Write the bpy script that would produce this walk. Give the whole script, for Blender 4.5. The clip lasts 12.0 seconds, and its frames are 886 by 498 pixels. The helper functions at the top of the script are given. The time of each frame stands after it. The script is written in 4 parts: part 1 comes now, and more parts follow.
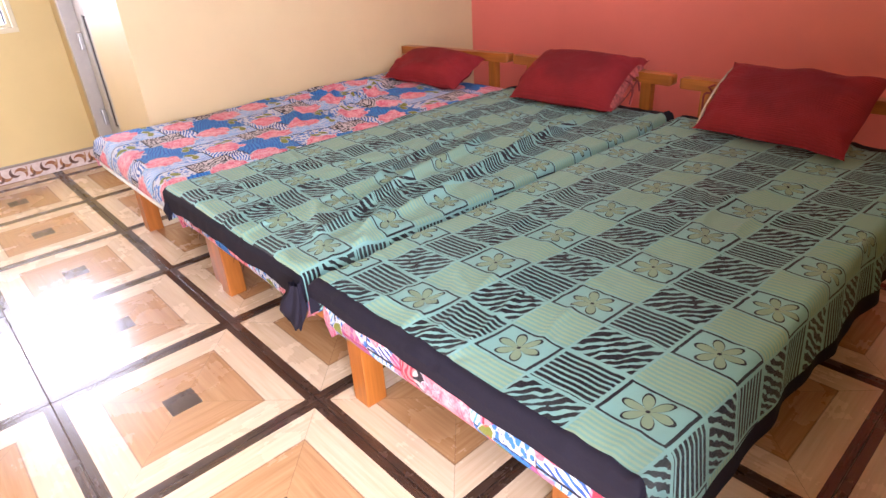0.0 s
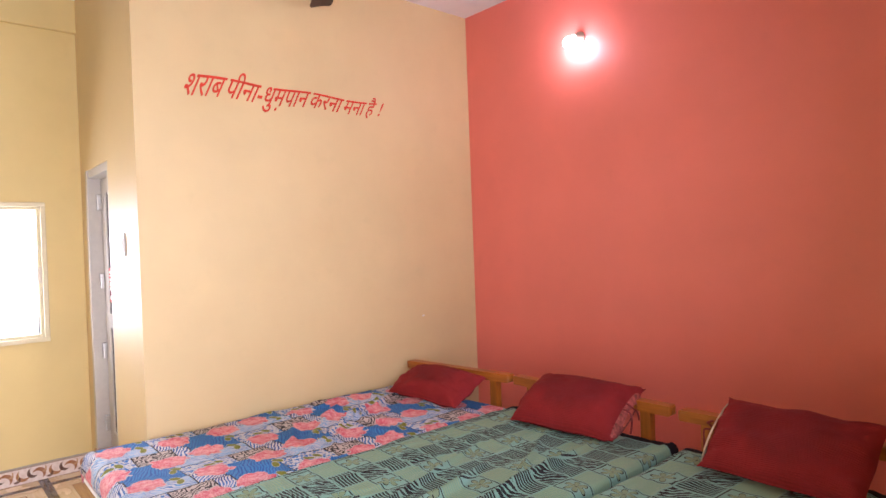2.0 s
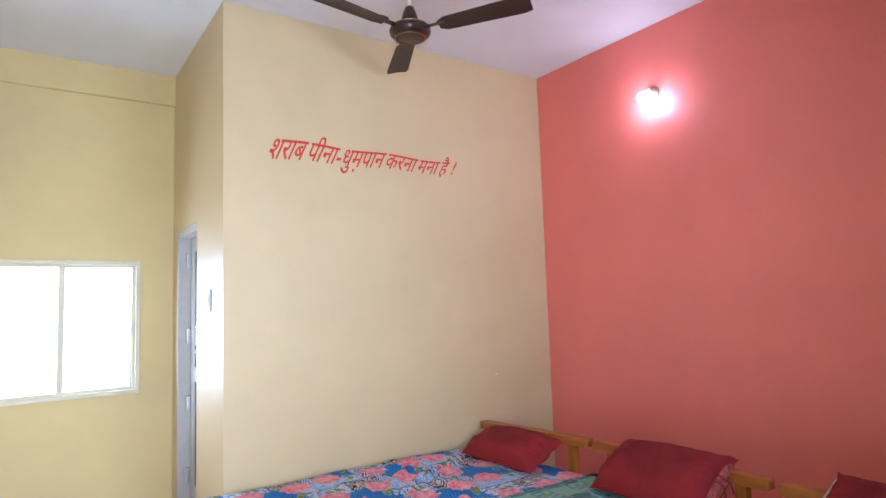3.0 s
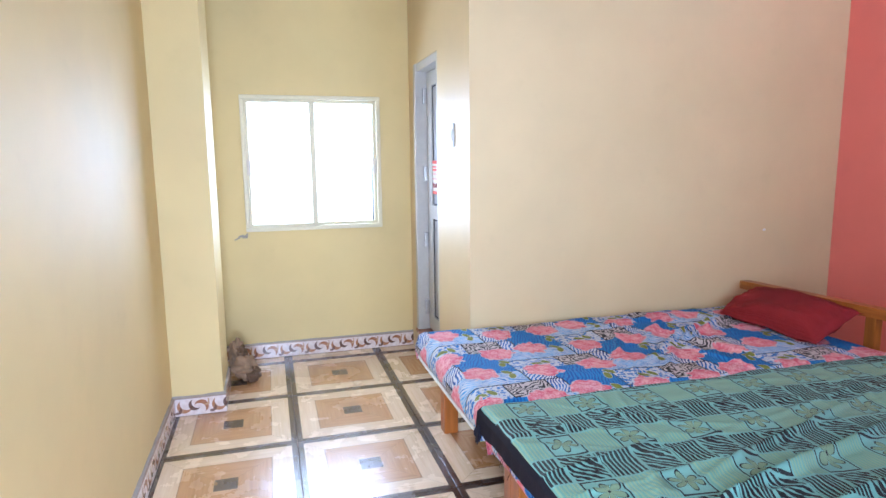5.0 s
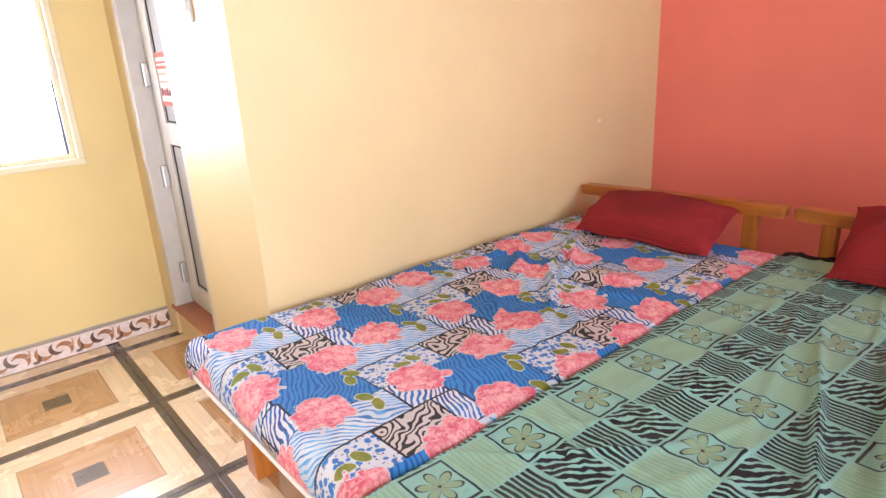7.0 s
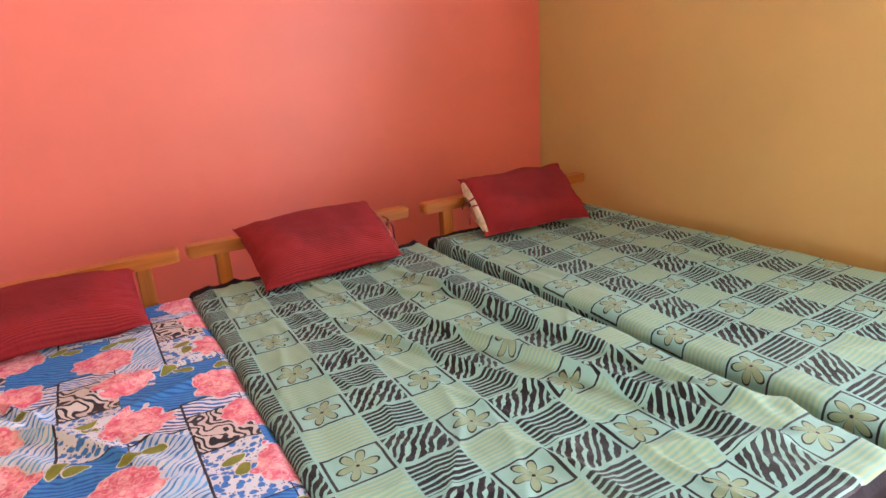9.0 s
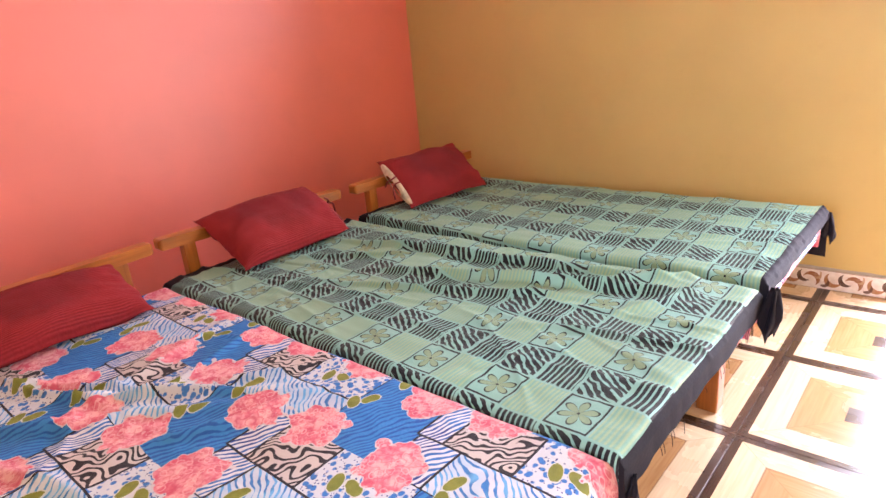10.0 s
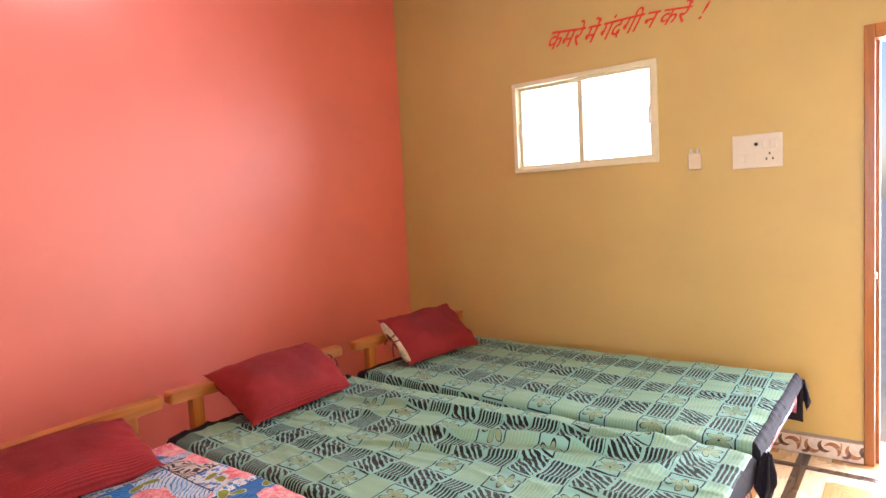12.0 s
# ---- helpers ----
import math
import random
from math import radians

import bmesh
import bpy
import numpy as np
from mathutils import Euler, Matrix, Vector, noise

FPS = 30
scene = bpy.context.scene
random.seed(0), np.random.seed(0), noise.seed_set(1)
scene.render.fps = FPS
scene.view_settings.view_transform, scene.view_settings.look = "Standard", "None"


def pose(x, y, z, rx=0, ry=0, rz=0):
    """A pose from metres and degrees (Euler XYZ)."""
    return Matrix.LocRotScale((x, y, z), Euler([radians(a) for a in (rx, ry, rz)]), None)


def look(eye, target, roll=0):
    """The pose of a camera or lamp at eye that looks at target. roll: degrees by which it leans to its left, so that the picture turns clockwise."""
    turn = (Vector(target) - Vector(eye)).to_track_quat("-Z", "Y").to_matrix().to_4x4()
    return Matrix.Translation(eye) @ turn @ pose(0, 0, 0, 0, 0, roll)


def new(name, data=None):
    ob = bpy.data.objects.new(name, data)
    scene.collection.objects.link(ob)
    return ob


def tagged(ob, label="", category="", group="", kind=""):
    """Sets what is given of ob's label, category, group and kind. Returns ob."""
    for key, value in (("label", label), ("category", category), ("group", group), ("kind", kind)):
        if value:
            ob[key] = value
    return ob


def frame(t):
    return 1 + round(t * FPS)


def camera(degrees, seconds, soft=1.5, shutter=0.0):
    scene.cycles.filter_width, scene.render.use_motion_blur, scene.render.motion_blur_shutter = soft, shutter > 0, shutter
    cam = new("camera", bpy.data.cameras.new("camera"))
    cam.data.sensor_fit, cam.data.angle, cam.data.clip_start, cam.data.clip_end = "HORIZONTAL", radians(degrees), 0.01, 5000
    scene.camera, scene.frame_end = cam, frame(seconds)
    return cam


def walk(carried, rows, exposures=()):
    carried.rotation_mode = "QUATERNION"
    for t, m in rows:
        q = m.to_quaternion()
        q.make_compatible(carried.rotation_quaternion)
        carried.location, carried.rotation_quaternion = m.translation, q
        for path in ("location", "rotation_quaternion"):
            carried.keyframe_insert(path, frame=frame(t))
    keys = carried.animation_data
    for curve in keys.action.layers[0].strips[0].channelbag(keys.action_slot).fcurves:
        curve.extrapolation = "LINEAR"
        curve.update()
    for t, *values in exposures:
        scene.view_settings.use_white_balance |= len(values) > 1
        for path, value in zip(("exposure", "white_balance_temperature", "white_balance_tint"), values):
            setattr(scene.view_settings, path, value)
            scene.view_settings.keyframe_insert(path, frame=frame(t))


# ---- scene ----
cam = camera(72.4, 12.0)
PATH = [
    (0, (3.191, -3.198, 1.239), (1.857, -2.029, 0.314), -3.5),
    (0.5, (3.205, -3.174, 1.273), (1.795, -1.959, 0.54), -2.8),
    (1, (3.201, -3.174, 1.321), (1.737, -1.893, 0.856), -2.3),
    (1.5, (3.205, -3.158, 1.371), (1.724, -1.831, 1.158), -1.7),
    (2, (3.227, -3.122, 1.378), (1.721, -1.805, 1.361), -2.1),
    (2.5, (3.222, -3.109, 1.378), (1.664, -1.862, 1.513), -1.7),
    (3, (3.209, -3.121, 1.376), (1.57, -1.989, 1.556), -1.9),
    (3.5, (3.177, -3.168, 1.405), (1.414, -2.24, 1.588), -2.2),
    (3.7, (3.181, -3.144, 1.374), (1.366, -2.329, 1.573), -2.2),
    (5.3, (2.716, -3.241, 1.3), (0.83, -2.691, 0.92), -0.9),
    (5.5, (2.654, -3.233, 1.287), (0.786, -2.657, 0.866), -1.2),
    (6, (2.416, -3.115, 1.238), (0.595, -2.447, 0.749), -2.8),
    (6.5, (2.122, -2.978, 1.249), (0.37, -2.192, 0.689), -1.9),
    (7, (1.785, -3.014, 1.247), (0.322, -1.799, 0.629), -3.1),
    (7.2, (1.683, -3.013, 1.214), (0.384, -1.629, 0.585), -3.6),
    (8.8, (0.804, -2.948, 1.21), (1.601, -1.21, 0.623), -3.5),
    (9, (0.718, -2.978, 1.228), (1.681, -1.326, 0.641), -3.6),
    (9.5, (0.427, -3.073, 1.262), (1.668, -1.64, 0.626), -4.2),
    (10, (0.049, -3.0, 1.25), (1.455, -1.724, 0.621), -5.3),
    (10.5, (-0.142, -3.016, 1.233), (1.193, -1.754, 0.441), -4.3),
    (11, (-0.18, -3.039, 1.238), (1.114, -1.766, 0.396), -4.6),
    (11.5, (-0.162, -3.031, 1.309), (1.304, -1.761, 0.819), -2.8),
    (12, (-0.169, -2.983, 1.334), (1.402, -1.754, 1.184), -3.0),
]
# ---- light and world ----
EXPOSURES = [(0.0, 0.22, 6150, 34), (1.0, 0.17, 6600, 34), (1.5, 0.12, 6800, 34), (2.2, -0.04, 6100, 26), (3.0, -0.12, 5000, 15), (3.7, -0.17, 4950, 15),
             (5.5, -0.04, 5050, 18), (6.5, 0.15, 5950, 23), (7.2, 0.36, 6350, 25), (9.0, 0.60, 6550, 33), (10.5, 0.68, 6200, 32), (11.2, 0.68, 6100, 30), (12.0, 0.62, 6350, 24)]
walk(cam, [(t, look(eye, target, roll)) for t, eye, target, roll in PATH], EXPOSURES)

SUN_EL, SUN_AZ = 53, 180
sky = bpy.data.worlds.new("sky")
scene.world = sky
sky.use_nodes = True
sky_tex = sky.node_tree.nodes.new("ShaderNodeTexSky")
sky_tex.sky_type, sky_tex.sun_disc = "NISHITA", False
sky_tex.sun_elevation, sky_tex.sun_rotation = radians(SUN_EL), radians(SUN_AZ)
sky.node_tree.links.new(sky_tex.outputs[0], sky.node_tree.nodes["Background"].inputs[0])
sky.node_tree.nodes["Background"].inputs[1].default_value = 0.12


def lamp(name, kind, energy, m, size=(1, 1), color=(1, 1, 1), spread=180):
    data = bpy.data.lights.new(name, kind)
    data.energy, data.color = energy, color
    if kind == "AREA":
        data.shape, data.size, data.size_y = "RECTANGLE", *size
        data.spread = radians(spread)
    ob = new(name, data)
    ob.matrix_world = m
    return ob


sun = lamp("sun", "SUN", 1.0, look((0, -6, 8), (0, 0, 0)), color=(1, 0.96, 0.9))
sun.data.angle = radians(12)
# daylight standing in the two windows and in the open entrance
lamp("alcove_daylight", "AREA", 20.5, look((-1.46, -2.944, 1.293), (1, -2.944, 1.0)), (0.84, 0.84), (0.86, 0.94, 1), 150)
lamp("side_daylight", "AREA", 12, look((3.345, -1.42, 1.78), (1, -1.42, 1.75)), (0.94, 0.56), (0.88, 0.95, 1), 110)
lamp("entrance_daylight", "AREA", 108, look((3.46, -3.25, 1.02), (1, -3.25, 0.68)), (1.02, 2.0), (0.88, 0.95, 1), 155)

# ---- materials ----
class Ex:
    """A value in a node tree, with arithmetic."""
    def __init__(self, tree, socket):
        self.tree, self.socket = tree, socket

    def op(self, name, *others):
        n = self.tree.nodes.new("ShaderNodeMath")
        n.operation = name
        for i, v in enumerate((self, *others)):
            if isinstance(v, Ex):
                self.tree.links.new(v.socket, n.inputs[i])
            else:
                n.inputs[i].default_value = v
        return Ex(self.tree, n.outputs[0])

    def __add__(self, o): return self.op("ADD", o)
    def __sub__(self, o): return self.op("SUBTRACT", o)
    def __mul__(self, o): return self.op("MULTIPLY", o)
    def __truediv__(self, o): return self.op("DIVIDE", o)
    def __gt__(self, o): return self.op("GREATER_THAN", o)
    def __lt__(self, o): return self.op("LESS_THAN", o)
    def floor(self): return self.op("FLOOR")
    def abs(self): return self.op("ABSOLUTE")
    def sin(self): return self.op("SINE")
    def cos(self): return self.op("COSINE")
    def max(self, o): return self.op("MAXIMUM", o)
    def min(self, o): return self.op("MINIMUM", o)
    def inv(self): return (self * -1.0) + 1.0
    def hypot(self, o): return (self * self + o * o).op("SQRT")
    def atan2(self, o): return self.op("ARCTAN2", o)
    def wrap(self, p): return self - ((self / p) + 0.5).floor() * p
    def clamp(self): return self.max(0.0).min(1.0)

    def step(self, edge, soft):
        """0 below edge, 1 above, over a width of soft."""
        return ((self - edge) / soft + 0.5).clamp()


class Mat:
    """A procedural material under construction."""
    def __init__(self, name, rough=0.5, metallic=0.0, specular=0.5):
        self.m = bpy.data.materials.new(name)
        self.m.use_nodes = True
        self.t = self.m.node_tree
        self.b = self.t.nodes["Principled BSDF"]
        self.b.inputs["Roughness"].default_value = rough
        self.b.inputs["Metallic"].default_value = metallic
        self.b.inputs["Specular IOR Level"].default_value = specular

    def link(self, value, socket):
        self.t.links.new(value.socket if isinstance(value, Ex) else value, socket)

    def coords(self, kind="Object", layer=""):
        if kind == "UV":
            n = self.t.nodes.new("ShaderNodeUVMap")
            n.uv_map = layer
            out = n.outputs[0]
        else:
            out = self.t.nodes.new("ShaderNodeTexCoord").outputs[kind]
        s = self.t.nodes.new("ShaderNodeSeparateXYZ")
        self.t.links.new(out, s.inputs[0])
        return tuple(Ex(self.t, s.outputs[i]) for i in range(3))

    def vector(self, x, y, z=0.0):
        n = self.t.nodes.new("ShaderNodeCombineXYZ")
        for i, v in enumerate((x, y, z)):
            if isinstance(v, Ex):
                self.link(v, n.inputs[i])
            else:
                n.inputs[i].default_value = v
        return n.outputs[0]

    def noise(self, vec, scale, detail=3.0, rough=0.55):
        n = self.t.nodes.new("ShaderNodeTexNoise")
        self.t.links.new(vec, n.inputs["Vector"])
        n.inputs["Scale"].default_value, n.inputs["Detail"].default_value, n.inputs["Roughness"].default_value = scale, detail, rough
        return Ex(self.t, n.outputs[0])

    def voronoi(self, vec, scale, feature="F1"):
        n = self.t.nodes.new("ShaderNodeTexVoronoi")
        n.feature = feature
        self.t.links.new(vec, n.inputs["Vector"])
        n.inputs["Scale"].default_value = scale
        return Ex(self.t, n.outputs[0])

    def random(self):
        return Ex(self.t, self.t.nodes.new("ShaderNodeObjectInfo").outputs["Random"])

    def mix(self, f, a, b):
        n = self.t.nodes.new("ShaderNodeMix")
        n.data_type = "RGBA"
        if isinstance(f, Ex):
            self.link(f, n.inputs[0])
        else:
            n.inputs[0].default_value = f
        for i, c in ((6, a), (7, b)):
            if isinstance(c, tuple):
                n.inputs[i].default_value = (*c, 1)
            else:
                self.t.links.new(c, n.inputs[i])
        return n.outputs[2]

    def color(self, c):
        if isinstance(c, tuple):
            self.b.inputs["Base Color"].default_value = (*c, 1)
        else:
            self.t.links.new(c, self.b.inputs["Base Color"])
        return self

    def bump(self, height, strength=0.3, distance=0.002):
        n = self.t.nodes.new("ShaderNodeBump")
        n.inputs["Strength"].default_value, n.inputs["Distance"].default_value = strength, distance
        self.link(height, n.inputs["Height"])
        self.t.links.new(n.outputs[0], self.b.inputs["Normal"])
        return self

    def roughness(self, value):
        self.link(value, self.b.inputs["Roughness"])
        return self


def paint(name, color, rough=0.5, spread=0.06, bump=0.12, gloss=0.5):
    """Rolled wall paint: faint blotches, roller grain, soft sheen."""
    k = Mat(name, rough, specular=gloss)
    vec = k.vector(*k.coords())
    blotch, grain = k.noise(vec, 1.6, 4), k.noise(vec, 90, 2)
    dark = tuple(c * (1 - spread) for c in color)
    light = tuple(min(1, c * (1 + spread)) for c in color)
    smudge = k.noise(vec, 7, 5).step(0.66, 0.12) * 0.10
    base = k.mix(smudge, k.mix(blotch.step(0.5, 0.4), dark, light), tuple(c * 0.72 for c in color))
    k.color(base).bump(grain + blotch * 2.0, bump, 0.003)
    k.roughness(blotch * 0.14 + (rough - 0.07))
    return k.m


def plain(name, color, rough=0.5, metallic=0.0, spread=0.12, scale=25.0, bump=0.0, specular=0.5):
    """One colour with fine wear."""
    k = Mat(name, rough, metallic, specular)
    vec = k.vector(*k.coords())
    n = k.noise(vec, scale, 4)
    k.color(k.mix(n.step(0.5, 0.5), tuple(c * (1 - spread) for c in color), tuple(min(1, c * (1 + spread)) for c in color)))
    k.roughness(n * 0.16 + (rough - 0.08))
    if bump:
        k.bump(k.noise(vec, scale * 6, 2), bump, 0.002)
    return k.m


def wood(name, color, rough=0.3, axis=0):
    """Varnished wood with the grain along one axis."""
    k = Mat(name, rough)
    xyz = list(k.coords())
    r = k.random()
    vec = k.vector(*[c * (2.0 if i == axis else 22.0) + r * 7.0 for i, c in enumerate(xyz)])
    fine = k.vector(*[c * (6.0 if i == axis else 160.0) for i, c in enumerate(xyz)])
    a, b = k.noise(vec, 1.0, 5), k.noise(fine, 1.0, 2)
    dark = tuple(c * 0.6 for c in color)
    light = tuple(c * 1.12 for c in color)
    k.color(k.mix((a * 0.75 + b * 0.25).step(0.5, 0.3), dark, light)).bump(b, 0.12, 0.001)
    k.roughness(a * 0.2 + (rough - 0.1))
    return k.m


def tile_print():
    """Glazed floor tile: dark rim, pale mitred wood, brown mitred wood, dark middle."""
    k = Mat("printed_floor_tile", 0.1, specular=0.9)
    x, y, _ = k.coords()
    r = k.random()
    d = x.abs().max(y.abs())
    side = x.abs() > y.abs()
    along = side * y + side.inv() * x
    across = side * x + side.inv() * y
    grain = k.noise(k.vector(along * 5.0 + r * 9.0, across * 95.0, side), 1.0, 4)
    streak = k.noise(k.vector(along * 2.0 + r * 5.0, across * 30.0, side * 3.0), 1.0, 3)
    g = (grain * 0.6 + streak * 0.4).step(0.5, 0.34)
    pale = k.mix(g, (0.70, 0.52, 0.32), (0.85, 0.69, 0.49))
    brown = k.mix(g, (0.43, 0.22, 0.09), (0.60, 0.36, 0.17))
    dark = k.mix(g, (0.035, 0.02, 0.014), (0.085, 0.05, 0.035))
    mid = k.mix(d.step(0.184, 0.002), brown, pale)
    mitre = ((x.abs() - y.abs()).abs() < 0.0016) * (d > 0.05) * 0.35
    mid = k.mix(mitre, mid, (0.16, 0.08, 0.04))
    edge = ((d - 0.184).abs() < 0.0022) * 0.55
    mid = k.mix(edge, mid, (0.16, 0.07, 0.03))
    c = k.mix((d > 0.2735).max(d < 0.047), mid, dark)
    dust = k.noise(k.vector(x + r * 30.0, y), 5, 5)
    k.b.inputs["Coat Weight"].default_value, k.b.inputs["Coat Roughness"].default_value = 0.5, 0.17
    k.color(c)
    k.roughness(dust.step(0.55, 0.5) * 0.12 + 0.20 + grain * 0.03)
    k.bump(k.noise(k.vector(x + r * 11.0, y), 14, 2), 0.05, 0.002)
    return k.m


def skirting_print():
    """Glazed skirting tile with brown comma scrolls on a pale ground."""
    k = Mat("scroll_skirting_tile", 0.16)
    s, h, _ = k.coords("UV", "run")
    s = s.wrap(0.17)
    cloud = k.noise(k.vector(s * 1.0, h), 30, 3)
    c = k.mix(cloud.step(0.5, 0.4), (0.62, 0.5, 0.45), (0.78, 0.7, 0.66))
    def crescent(cx, cy, r, ox, oy, r2):
        a = (s - cx).hypot(h - cy) < r
        b = (s - (cx + ox)).hypot(h - (cy + oy)) > r2
        return a * b
    for i, (cx, cy, r, ox, oy, r2, col) in enumerate((
            (-0.045, 0.048, 0.036, 0.012, -0.016, 0.033, (0.30, 0.12, 0.05)),
            (0.038, 0.052, 0.036, -0.012, 0.016, 0.033, (0.36, 0.16, 0.07)),
            (-0.012, 0.058, 0.030, -0.016, 0.012, 0.030, (0.10, 0.045, 0.03)),
            (0.072, 0.034, 0.022, 0.010, 0.012, 0.022, (0.13, 0.06, 0.04)),
            (-0.07, 0.07, 0.02, 0.012, 0.008, 0.02, (0.45, 0.27, 0.16)))):
        c = k.mix(crescent(cx, cy, r, ox, oy, r2) * (cloud * 0.5 + 0.7).min(1.0), c, col)
    rim = (h < 0.004).max(h > 0.094)
    k.color(k.mix(rim * 0.7, c, (0.22, 0.14, 0.1)))
    return k.m


def weave(k, u, v, strength=0.2):
    a = (u * 2600.0).sin() * (v * 2600.0).sin()
    soft = k.noise(k.vector(u, v), 60, 3)
    # small creases running mostly lengthwise
    bend = k.noise(k.vector(u, v), 5, 2)
    c1 = (k.noise(k.vector(u * 22.0 + bend * 3.0, v * 5.0), 1.0, 2) - 0.5).abs()
    c2 = (k.noise(k.vector(u * 9.0 - bend * 4.0, v * 17.0), 1.0, 2) - 0.5).abs()
    k.bump(a * 0.08 + soft * 0.35 + (c1 * -1.0 + 1.0) * 1.5 + (c2 * -1.0 + 1.0) * 1.1, strength * 2.6, 0.006)


def sheet_print(name, shifted=False):
    """Green cotton bed cover: flower boxes, black stripes, plain and zebra squares, black hem."""
    k = Mat(name, 0.56, specular=0.24)
    u, v, _ = k.coords("UV", "cloth")
    A, B = 0.1365, 0.1115
    a, b = u / A, v / B
    fa, fb = a.floor(), b.floor()
    pa, pb = a - fa - 0.5, b - fb - 0.5
    ea, eb = (fa / 2.0 - (fa / 2.0).floor()) * 2.0, (fb / 2.0 - (fb / 2.0).floor()) * 2.0
    isf, iss, isg, isz = ea.inv() * eb.inv(), ea * eb.inv(), ea.inv() * eb, ea * eb
    if not shifted:
        iss, isz = isz, iss
    wob = k.noise(k.vector(u, v), 45, 2)
    wide = k.noise(k.vector(u * 24.0, v * 20.0), 1.0, 2)
    m = pa.abs().max(pb.abs()) + (wob - 0.5) * 0.02
    ground = (0.22, 0.455, 0.405)
    thread = ((v * 520.0).sin() * 0.5 + 0.5).step(0.5, 0.9)
    green = k.mix(thread, (0.175, 0.395, 0.32), (0.30, 0.44, 0.28))
    c = k.mix(isg * (m < 0.48), ground, green)
    # stripes along the bed's width
    s = ((v * (6.2832 / 0.0139) + wob * 1.4).sin() > -0.36) * iss * (m < 0.465)
    # zebra along its length
    taper = k.noise(k.vector(u * 34.0 + v * 27.0, u * 22.0 - v * 17.0), 1.0, 1)
    z = ((u * 262.0 - v * 205.0 + (wide - 0.5) * 9.0).sin() > (taper - 0.5) * 3.2 - 0.34) * isz * (pa.abs() < 0.475) * (pb.abs() < 0.455)
    black = s.max(z)
    # flower box
    px, py = pa * A, pb * B
    r, th = px.hypot(py), py.atan2(px)
    petal = ((th * 3.0).cos().abs().op("POWER", 0.7) * 0.95 + 0.05) * 0.0455 - r
    petal = petal + (wob - 0.5) * 0.006
    flower = (petal > 0.0) * isf
    c = k.mix(flower, c, k.mix(wob, (0.19, 0.31, 0.19), (0.26, 0.36, 0.22)))
    outline = (petal.abs() < 0.0025).max(r < 0.004) * isf
    frame_line = ((m - 0.452).abs() < 0.023) * isf
    black = black.max(outline).max(frame_line * (wob > 0.3))
    c = k.mix(black, c, (0.007, 0.008, 0.012))
    fade = k.noise(k.vector(u, v), 3.5, 3)
    k.color(k.mix(fade.step(0.62, 0.3) * 0.16, c, (0.24, 0.33, 0.28)))
    weave(k, u, v, 0.25)
    k.b.inputs["Sheen Weight"].default_value, k.b.inputs["Sheen Roughness"].default_value = 0.04, 0.45
    return k.m


